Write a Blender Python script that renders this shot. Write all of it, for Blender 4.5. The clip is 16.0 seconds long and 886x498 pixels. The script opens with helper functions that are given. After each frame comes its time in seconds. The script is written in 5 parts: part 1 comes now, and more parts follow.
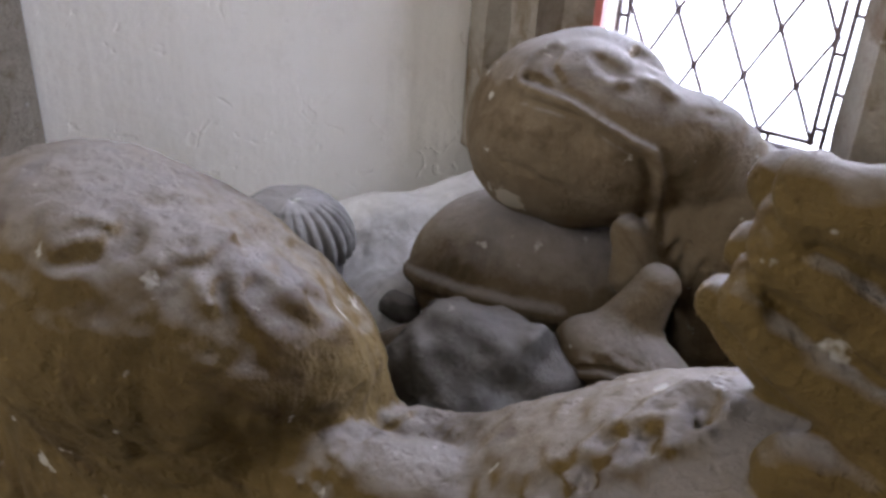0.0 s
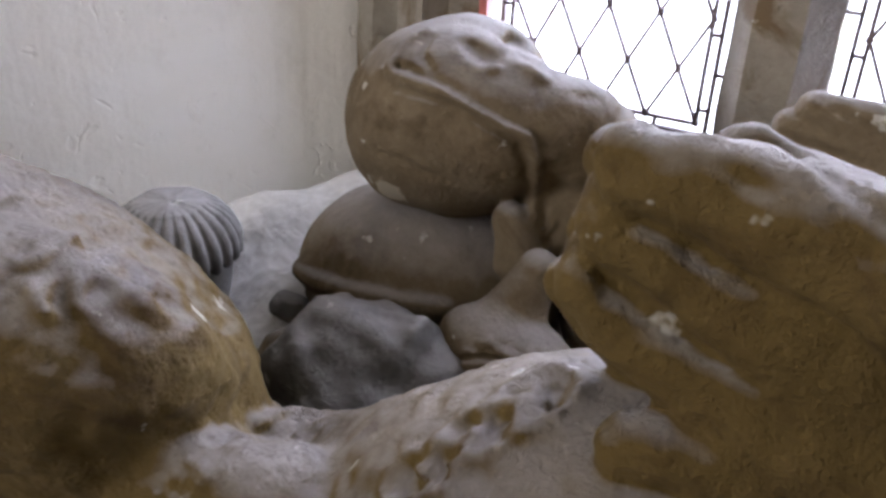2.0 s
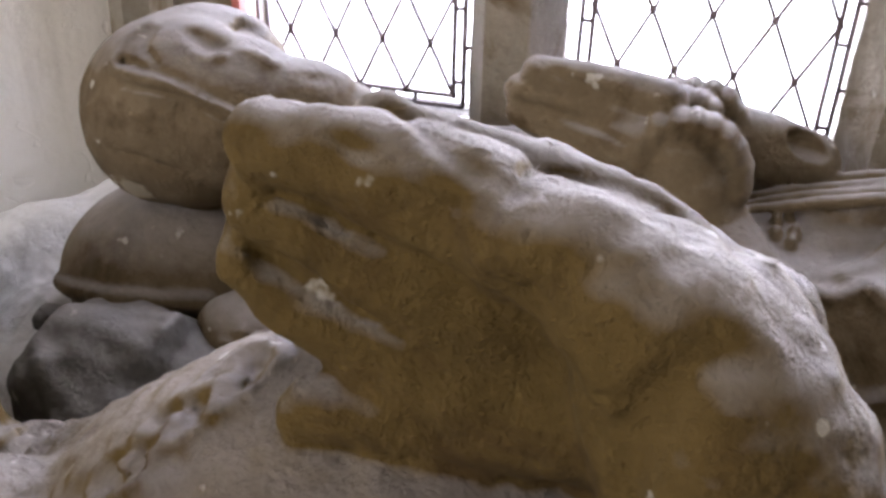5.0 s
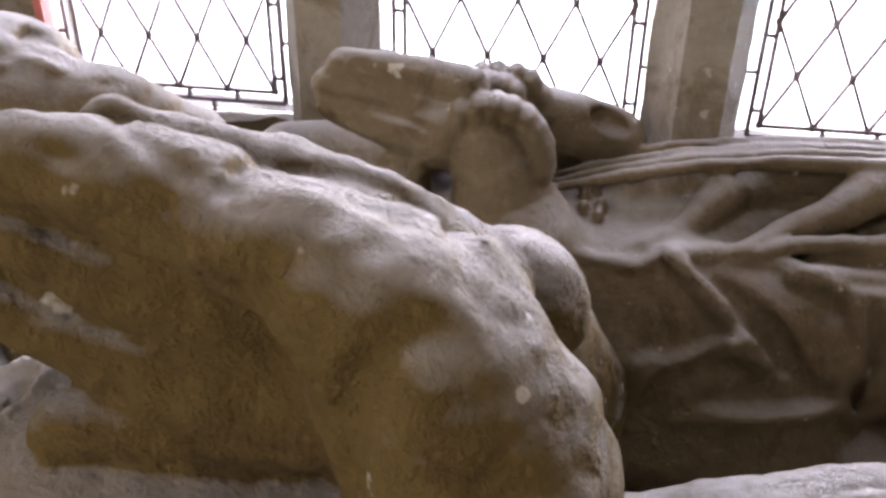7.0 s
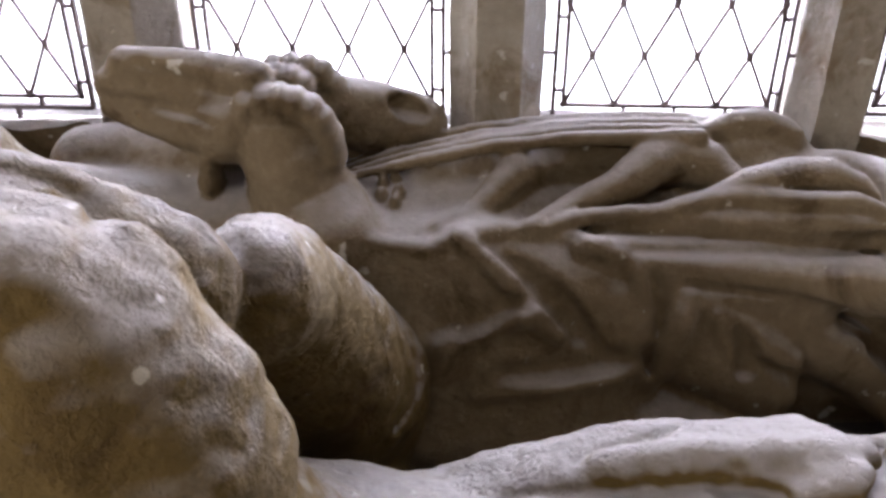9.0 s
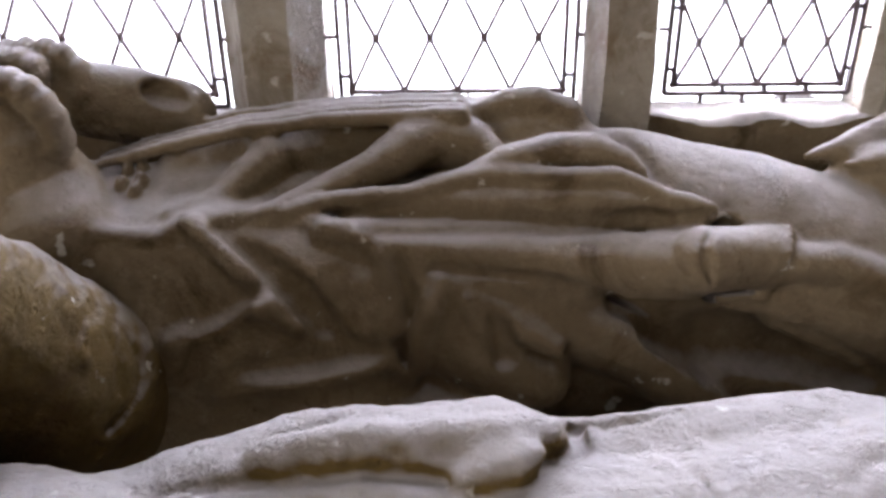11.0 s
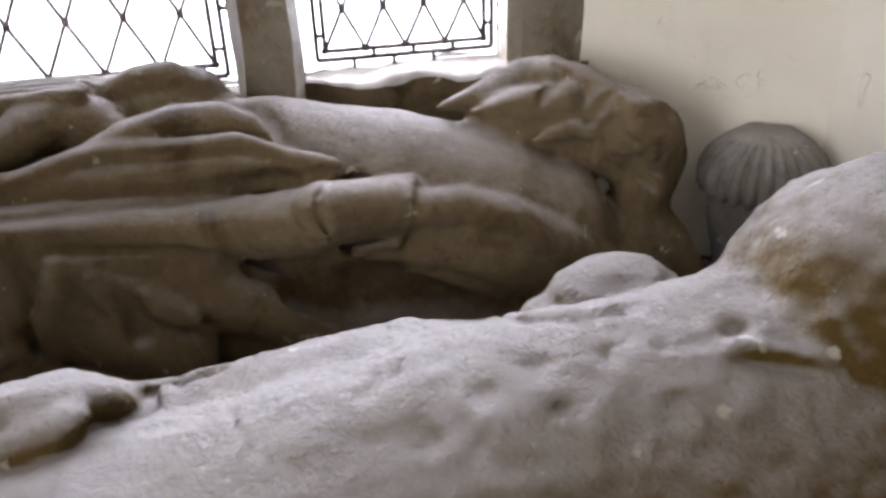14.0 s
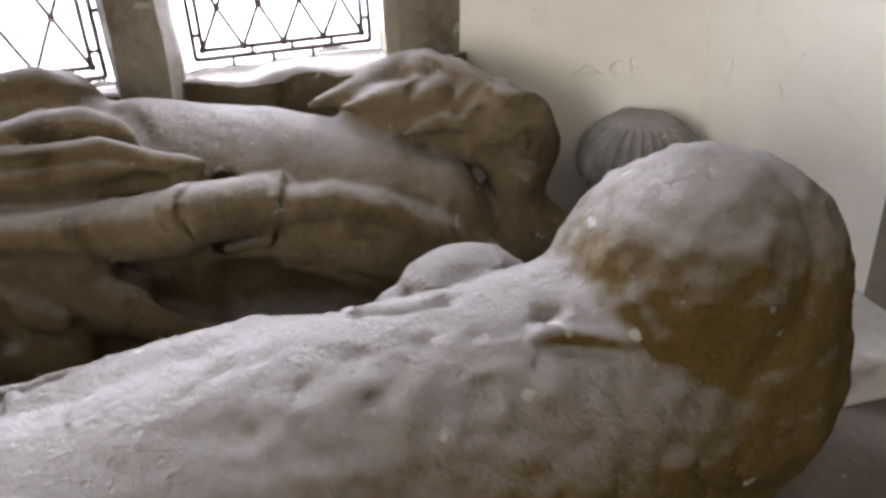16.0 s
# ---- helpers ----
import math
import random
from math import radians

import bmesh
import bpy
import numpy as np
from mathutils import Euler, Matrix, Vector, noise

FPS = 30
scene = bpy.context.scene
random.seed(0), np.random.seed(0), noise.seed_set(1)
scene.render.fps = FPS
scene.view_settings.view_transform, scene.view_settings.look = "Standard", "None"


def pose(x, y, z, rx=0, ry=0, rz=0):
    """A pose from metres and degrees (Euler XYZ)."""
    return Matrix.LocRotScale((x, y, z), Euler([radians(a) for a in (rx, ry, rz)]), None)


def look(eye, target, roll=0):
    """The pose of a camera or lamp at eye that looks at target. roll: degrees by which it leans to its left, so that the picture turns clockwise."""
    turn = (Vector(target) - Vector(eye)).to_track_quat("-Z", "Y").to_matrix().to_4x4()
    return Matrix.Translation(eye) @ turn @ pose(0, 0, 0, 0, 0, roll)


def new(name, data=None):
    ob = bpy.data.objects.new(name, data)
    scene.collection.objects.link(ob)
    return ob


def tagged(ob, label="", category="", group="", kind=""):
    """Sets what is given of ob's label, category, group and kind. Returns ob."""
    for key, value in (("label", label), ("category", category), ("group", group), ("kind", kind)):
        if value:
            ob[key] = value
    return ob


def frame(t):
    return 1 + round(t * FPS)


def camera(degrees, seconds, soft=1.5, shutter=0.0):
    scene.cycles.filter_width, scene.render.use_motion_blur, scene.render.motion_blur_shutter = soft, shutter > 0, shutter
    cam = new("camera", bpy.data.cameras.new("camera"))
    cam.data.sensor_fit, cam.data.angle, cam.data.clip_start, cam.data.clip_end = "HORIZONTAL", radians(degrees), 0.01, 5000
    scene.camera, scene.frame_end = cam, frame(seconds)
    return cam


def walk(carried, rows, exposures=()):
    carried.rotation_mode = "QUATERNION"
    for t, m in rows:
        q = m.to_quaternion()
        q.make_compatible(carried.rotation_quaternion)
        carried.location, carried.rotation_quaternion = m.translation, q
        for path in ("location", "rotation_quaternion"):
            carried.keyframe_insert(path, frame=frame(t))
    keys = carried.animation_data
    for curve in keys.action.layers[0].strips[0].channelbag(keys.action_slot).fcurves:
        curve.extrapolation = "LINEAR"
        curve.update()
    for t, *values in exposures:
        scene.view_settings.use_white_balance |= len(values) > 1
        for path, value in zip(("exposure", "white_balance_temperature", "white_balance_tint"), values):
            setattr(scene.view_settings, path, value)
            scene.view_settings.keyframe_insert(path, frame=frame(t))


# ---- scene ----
cam = camera(54.0, 16.0, soft=3.0)

PATH = [
    (0, (-0.019, -1.198, 1.517), (-0.968, 0.285, 0.567), 2.9),
    (0.5, (-0.01, -1.185, 1.512), (-0.937, 0.312, 0.564), 3.0),
    (1, (-0.001, -1.175, 1.51), (-0.894, 0.341, 0.559), 2.8),
    (1.5, (0.01, -1.166, 1.508), (-0.854, 0.369, 0.56), 2.6),
    (2, (0.024, -1.157, 1.505), (-0.799, 0.402, 0.56), 2.5),
    (2.5, (0.036, -1.149, 1.504), (-0.742, 0.432, 0.557), 2.6),
    (3, (0.052, -1.141, 1.502), (-0.669, 0.466, 0.554), 2.5),
    (3.5, (0.066, -1.137, 1.501), (-0.605, 0.489, 0.55), 2.5),
    (4, (0.084, -1.132, 1.501), (-0.533, 0.513, 0.544), 2.0),
    (4.2, (0.092, -1.131, 1.502), (-0.502, 0.520, 0.543), 1.9),
    (6.3, (0.176, -1.128, 1.515), (-0.186, 0.586, 0.55), 0.8),
    (6.5, (0.183, -1.124, 1.514), (-0.153, 0.593, 0.545), 0.8),
    (7, (0.202, -1.115, 1.512), (-0.061, 0.612, 0.538), 0.9),
    (7.5, (0.222, -1.113, 1.513), (0.024, 0.619, 0.533), 0.9),
    (8, (0.241, -1.115, 1.516), (0.121, 0.621, 0.53), 1.3),
    (8.2, (0.250, -1.115, 1.516), (0.160, 0.623, 0.530), 1.2),
    (10.3, (0.499, -1.086, 1.465), (0.428, 0.675, 0.518), -0.8),
    (10.5, (0.518, -1.081, 1.458), (0.458, 0.683, 0.517), -0.8),
    (11, (0.574, -1.074, 1.44), (0.545, 0.701, 0.518), -0.8),
    (11.5, (0.618, -1.076, 1.427), (0.651, 0.705, 0.518), -0.9),
    (12, (0.669, -1.087, 1.415), (0.765, 0.699, 0.519), -1.4),
    (12.5, (0.702, -1.094, 1.408), (0.874, 0.681, 0.502), -1.8),
    (13, (0.739, -1.1, 1.407), (0.971, 0.66, 0.486), -2.0),
    (13.5, (0.77, -1.109, 1.41), (1.04, 0.639, 0.477), -2.1),
    (14, (0.792, -1.12, 1.411), (1.106, 0.618, 0.471), -2.2),
    (14.5, (0.818, -1.131, 1.415), (1.152, 0.6, 0.472), -2.5),
    (15, (0.844, -1.146, 1.417), (1.21, 0.577, 0.469), -2.8),
    (15.5, (0.856, -1.151, 1.419), (1.261, 0.555, 0.456), -2.4),
    (16, (0.884, -1.159, 1.429), (1.284, 0.539, 0.45), -2.9),
]
walk(cam, [(t, look(eye, target, roll)) for t, eye, target, roll in PATH],
     exposures=[(0, 0.15, 5850, 14), (4, 0.38, 6050, 15), (7, 0.40, 6350, 17), (11, 0.40, 6200, 16), (12.5, 0.2, 6250, 13), (16, 0.15, 6400, 11)])

# ---- light ----
world = bpy.data.worlds.new("sky")
scene.world = world
world.use_nodes = True
wn = world.node_tree
sky = wn.nodes.new("ShaderNodeTexSky")
sky.sky_type, sky.sun_disc = "NISHITA", False
sky.sun_elevation, sky.sun_rotation = radians(38), radians(200)
wn.nodes["Background"].inputs[1].default_value = 0.12
wn.links.new(sky.outputs[0], wn.nodes["Background"].inputs[0])

SLAB = 0.78          # top of the tomb chest
LIGHTS = ((-0.454, 0.0705, 1.180), (0.014, 0.073, 1.180), (0.477, 0.067, 1.176), (0.876, 0.0525, 1.167))  # first node, pitch, height of the nodes
HEAD = 2.35          # top of the window


def area_lamp(name, m, sx, sy, watts, colour):
    data = bpy.data.lights.new(name, "AREA")
    data.shape, data.size, data.size_y, data.energy, data.color = "RECTANGLE", sx, sy, watts, colour
    ob = new(name, data)
    ob.matrix_world = m
    return ob


# daylight in each light of the window, and an added unseen fill lamp on the nave side, behind the visitor
for x0, p, za in LIGHTS:
    area_lamp("window_daylight", pose(x0 + 1.5 * p, 0.04, 1.72, -90, 0, 0), 4.8 * p, 1.2, 31.0, (0.87, 0.88, 1.0))
area_lamp("nave_fill", look((-3.0, -4.2, 2.5), (0.9, -0.2, 1.0)), 1.6, 2.2, 140, (1.0, 0.95, 0.88))


# ---- materials ----
def material(name):
    m = bpy.data.materials.new(name)
    m.use_nodes = True
    nt = m.node_tree
    b = nt.nodes["Principled BSDF"]
    return m, nt, b


def add(nt, kind, **values):
    n = nt.nodes.new(kind)
    for key, v in values.items():
        n.inputs[key].default_value = v
    return n


def ramp(nt, fac, stops):
    r = nt.nodes.new("ShaderNodeValToRGB")
    el = r.color_ramp.elements
    while len(el) < len(stops):
        el.new(0.5)
    for e, (pos, c) in zip(el, stops):
        e.position, e.color = pos, (*c, 1)
    nt.links.new(fac, r.inputs[0])
    return r.outputs[0]


def mix(nt, fac, a, b, mode="MIX"):
    n = nt.nodes.new("ShaderNodeMix")
    n.data_type, n.blend_type = "RGBA", mode
    for sock, v in ((n.inputs[0], fac), (n.inputs[6], a), (n.inputs[7], b)):
        if hasattr(v, "is_output"):
            nt.links.new(v, sock)
        else:
            sock.default_value = (*v, 1) if isinstance(v, tuple) else v
    return n.outputs[2]


def noise_tex(nt, scale, detail=6.0, rough=0.6, coords=None, dist=0.0):
    n = add(nt, "ShaderNodeTexNoise", Scale=scale, Detail=detail, Roughness=rough, Distortion=dist)
    nt.links.new(coords, n.inputs["Vector"])
    return n.outputs[0]


def stone(name, dark, mid, pale, dust_and_light=0.5, rough=0.85, bump=0.5, stain=(0.16, 0.12, 0.05), stain_at=(0.52, 0.66), pits=60.0, chip=None, pale_end=None, lie=(0.32, 0.70, 1.14)):
    """Weathered limestone: mottled colour, broad stains, a pale dusting and painted window light on what faces up, pits
    and tooling.
    """
    m, nt, b = material(name)
    co = nt.nodes.new("ShaderNodeTexCoord").outputs["Object"]
    big = noise_tex(nt, 5.0, 5, 0.6, co, 0.4)
    fine = noise_tex(nt, 55.0, 8, 0.7, co)
    grain = noise_tex(nt, 260.0, 4, 0.7, co)
    base = ramp(nt, big, ((0.3, dark), (0.5, mid), (0.72, pale)))
    base = mix(nt, 0.45, base, ramp(nt, fine, ((0.3, dark), (0.55, mid), (0.75, pale))))
    st = ramp(nt, noise_tex(nt, 9.0, 6, 0.65, co, 0.8), ((stain_at[0], (0, 0, 0)), (stain_at[1], (1, 1, 1))))
    base = mix(nt, st, base, stain)
    # mask by upward normal: a dusting, plus cool window light put into the colour
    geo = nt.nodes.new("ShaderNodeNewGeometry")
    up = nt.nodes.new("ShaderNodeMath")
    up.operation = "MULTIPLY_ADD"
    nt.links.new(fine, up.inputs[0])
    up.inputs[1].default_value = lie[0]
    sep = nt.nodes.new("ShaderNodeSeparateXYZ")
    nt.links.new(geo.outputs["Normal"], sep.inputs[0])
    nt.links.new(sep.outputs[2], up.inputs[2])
    if pale_end:                                     # pale tone reaches further down along one end: from, to, amount
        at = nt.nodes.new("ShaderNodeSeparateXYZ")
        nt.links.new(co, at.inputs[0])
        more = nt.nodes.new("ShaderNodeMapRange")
        for key, value in zip(("From Min", "From Max", "To Max"), pale_end):
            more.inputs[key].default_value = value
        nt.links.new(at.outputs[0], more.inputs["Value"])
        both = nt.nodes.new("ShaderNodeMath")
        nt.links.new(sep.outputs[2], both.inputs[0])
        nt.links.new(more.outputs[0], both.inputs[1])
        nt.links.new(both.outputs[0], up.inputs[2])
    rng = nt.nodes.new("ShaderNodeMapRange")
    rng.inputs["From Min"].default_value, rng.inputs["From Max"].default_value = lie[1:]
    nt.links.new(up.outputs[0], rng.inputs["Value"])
    dust_light_mask = ramp(nt, rng.outputs[0], ((0.0, (0, 0, 0)), (1.0, (dust_and_light,) * 3)))
    base = mix(nt, dust_light_mask, base, (0.315, 0.298, 0.302))
    specks = ramp(nt, noise_tex(nt, 34.0, 3, 0.5, co), ((0.68, (0, 0, 0)), (0.73, (0.55,) * 3)))
    base = mix(nt, specks, base, (0.52, 0.50, 0.45))
    if chip:                                      # a pale fresh chip
        d = nt.nodes.new("ShaderNodeVectorMath")
        d.operation = "DISTANCE"
        nt.links.new(co, d.inputs[0])
        d.inputs[1].default_value = chip[:3]
        e = nt.nodes.new("ShaderNodeMath")
        e.operation = "MULTIPLY_ADD"
        nt.links.new(fine, e.inputs[0])
        e.inputs[1].default_value = 1.6 * chip[3]
        nt.links.new(d.outputs["Value"], e.inputs[2])
        edge = nt.nodes.new("ShaderNodeMapRange")
        edge.inputs["From Min"].default_value, edge.inputs["From Max"].default_value = 1.75 * chip[3], 1.6 * chip[3]
        nt.links.new(e.outputs[0], edge.inputs["Value"])
        base = mix(nt, edge.outputs[0], base, (0.36, 0.32, 0.25))
    nt.links.new(base, b.inputs["Base Color"])
    b.inputs["Roughness"].default_value = rough
    b.inputs["Specular IOR Level"].default_value = 0.3
    vor = add(nt, "ShaderNodeTexVoronoi", Scale=pits)
    nt.links.new(co, vor.inputs["Vector"])
    pit = ramp(nt, vor.outputs["Distance"], ((0.0, (0, 0, 0)), (0.28, (1, 1, 1))))
    h = mix(nt, 0.3, fine, grain)
    h = mix(nt, 0.38, h, pit, "MULTIPLY")
    bp = add(nt, "ShaderNodeBump", Strength=bump, Distance=0.012)
    nt.links.new(h, bp.inputs["Height"])
    nt.links.new(bp.outputs[0], b.inputs["Normal"])
    return m


def limewash(name, a, c, grey):
    m, nt, b = material(name)
    co = nt.nodes.new("ShaderNodeTexCoord").outputs["Object"]
    big = noise_tex(nt, 2.2, 6, 0.6, co, 0.6)
    base = ramp(nt, big, ((0.3, a), (0.7, c)))
    base = mix(nt, ramp(nt, noise_tex(nt, 14.0, 8, 0.7, co), ((0.55, (0, 0, 0)), (0.8, (0.5,) * 3))), base, grey)
    nt.links.new(base, b.inputs["Base Color"])
    b.inputs["Roughness"].default_value = 0.9
    b.inputs["Specular IOR Level"].default_value = 0.2
    coarse = noise_tex(nt, 4.0, 3, 0.5, co, 0.3)
    squash = nt.nodes.new("ShaderNodeMapping")
    squash.inputs["Scale"].default_value = (9.0, 9.0, 0.9)
    nt.links.new(co, squash.inputs["Vector"])
    streak = noise_tex(nt, 1.0, 4, 0.55, squash.outputs[0])
    dents = ramp(nt, noise_tex(nt, 17.0, 3, 0.6, co, 1.2), ((0.63, (1, 1, 1)), (0.70, (0.35, 0.35, 0.35))))
    h = mix(nt, 0.4, coarse, streak)
    h = mix(nt, 0.5, h, dents, "MULTIPLY")
    h = mix(nt, 0.07, h, noise_tex(nt, 90.0, 5, 0.6, co))
    bp = add(nt, "ShaderNodeBump", Strength=0.55, Distance=0.03)
    nt.links.new(h, bp.inputs["Height"])
    nt.links.new(bp.outputs[0], b.inputs["Normal"])
    return m


def plain(name, colour, rough, metal=0.0, scale=40.0, amount=0.3):
    m, nt, b = material(name)
    co = nt.nodes.new("ShaderNodeTexCoord").outputs["Object"]
    n = noise_tex(nt, scale, 6, 0.65, co)
    dk = tuple(c * (1 - amount) for c in colour)
    lt = tuple(min(1, c * (1 + amount)) for c in colour)
    nt.links.new(ramp(nt, n, ((0.3, dk), (0.7, lt))), b.inputs["Base Color"])
    b.inputs["Roughness"].default_value, b.inputs["Metallic"].default_value = rough, metal
    bp = add(nt, "ShaderNodeBump", Strength=0.3, Distance=0.004)
    nt.links.new(n, bp.inputs["Height"])
    nt.links.new(bp.outputs[0], b.inputs["Normal"])
    return m


def glass_material():
    m, nt, b = material("old_glass")
    out = nt.nodes["Material Output"]
    tr = add(nt, "ShaderNodeBsdfTransparent", Color=(0.97, 0.98, 1.0, 1))
    gl = add(nt, "ShaderNodeBsdfGlossy", Roughness=0.08)
    fr = add(nt, "ShaderNodeFresnel", IOR=1.45)
    mx = nt.nodes.new("ShaderNodeMixShader")
    nt.links.new(fr.outputs[0], mx.inputs[0])
    nt.links.new(tr.outputs[0], mx.inputs[1])
    nt.links.new(gl.outputs[0], mx.inputs[2])
    nt.links.new(mx.outputs[0], out.inputs["Surface"])
    nt.nodes.remove(b)
    return m


NEAR_STONE = stone("ochre_limestone", (0.058, 0.036, 0.006), (0.098, 0.063, 0.014), (0.155, 0.105, 0.035), 0.76, bump=1.0, stain=(0.055, 0.031, 0.006), pits=75.0, chip=(0.190, -0.825, 1.282, 0.006), pale_end=(0.12, 0.34, 0.30), lie=(0.26, 0.66, 1.30))
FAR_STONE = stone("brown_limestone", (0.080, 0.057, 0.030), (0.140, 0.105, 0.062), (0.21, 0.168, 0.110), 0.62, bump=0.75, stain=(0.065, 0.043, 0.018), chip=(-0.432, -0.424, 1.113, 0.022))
SLAB_STONE = stone("slab_stone", (0.05, 0.042, 0.032), (0.085, 0.07, 0.052), (0.13, 0.11, 0.085), 0.2, bump=0.7, stain=(0.05, 0.04, 0.028))
GREY_STONE = stone("grey_stone", (0.055, 0.050, 0.045), (0.095, 0.090, 0.082), (0.16, 0.15, 0.14), 0.5, bump=0.6, stain=(0.045, 0.042, 0.035))
FINIAL = stone("finial_stone", (0.10, 0.095, 0.09), (0.17, 0.163, 0.152), (0.27, 0.26, 0.245), 0.6, bump=0.45, stain=(0.08, 0.075, 0.065))
TRACERY = stone("window_stone", (0.16, 0.135, 0.10), (0.25, 0.22, 0.175), (0.34, 0.31, 0.26), 0.2, bump=0.9, stain=(0.14, 0.10, 0.055))
RUBBLE = stone("lime_rubble", (0.42, 0.41, 0.40), (0.58, 0.57, 0.56), (0.72, 0.71, 0.70), 0.0, bump=0.9, stain=(0.36, 0.34, 0.32))
LIMEWASH = limewash("limewash", (0.74, 0.72, 0.67), (0.84, 0.83, 0.80), (0.62, 0.60, 0.55))
LEAD = plain("lead_came", (0.11, 0.08, 0.085), 0.55, 0.5)
RED_IRON = plain("red_lead_paint", (0.33, 0.09, 0.07), 0.7)
FLOOR = plain("flagstone", (0.22, 0.20, 0.17), 0.8, scale=12)
OAK = plain("nave_plaster", (0.55, 0.47, 0.33), 0.9, scale=3)
GLASS = glass_material()


# ---- mesh helpers ----
def part(name, bm, mat, parent=None, label="", smooth=False):
    me = bpy.data.meshes.new(name)
    bm.to_mesh(me)
    bm.free()
    me.materials.append(mat)
    if smooth:
        me.polygons.foreach_set("use_smooth", [True] * len(me.polygons))
    ob = new(name, me)
    if parent is not None:
        ob.parent = parent
    if label:
        ob["label"] = label
    return ob


def prism(bm, pts, z0, z1):
    """An upright prism on a plan outline."""
    lo = [bm.verts.new((x, y, z0)) for x, y in pts]
    hi = [bm.verts.new((x, y, z1)) for x, y in pts]
    n = len(pts)
    for i in range(n):
        bm.faces.new((lo[i], lo[(i + 1) % n], hi[(i + 1) % n], hi[i]))
    bm.faces.new(hi)
    bm.faces.new(lo[::-1])
    bmesh.ops.recalc_face_normals(bm, faces=bm.faces)


def box(bm, x0, x1, y0, y1, z0, z1):
    prism(bm, ((x0, y0), (x1, y0), (x1, y1), (x0, y1)), z0, z1)


def bar(bm, a, b, w, d):
    """A flat bar from a to b in the plane of the window, w wide and d deep."""
    a, b = Vector(a), Vector(b)
    u = (b - a).normalized()
    s = u.cross(Vector((0, 1, 0))).normalized() * w / 2
    t = Vector((0, d / 2, 0))
    v = [bm.verts.new(p + i * s + j * t) for p in (a, b) for i, j in ((-1, -1), (1, -1), (1, 1), (-1, 1))]
    for q in ((0, 1, 5, 4), (1, 2, 6, 5), (2, 3, 7, 6), (3, 0, 4, 7), (3, 2, 1, 0), (4, 5, 6, 7)):
        bm.faces.new([v[i] for i in q])


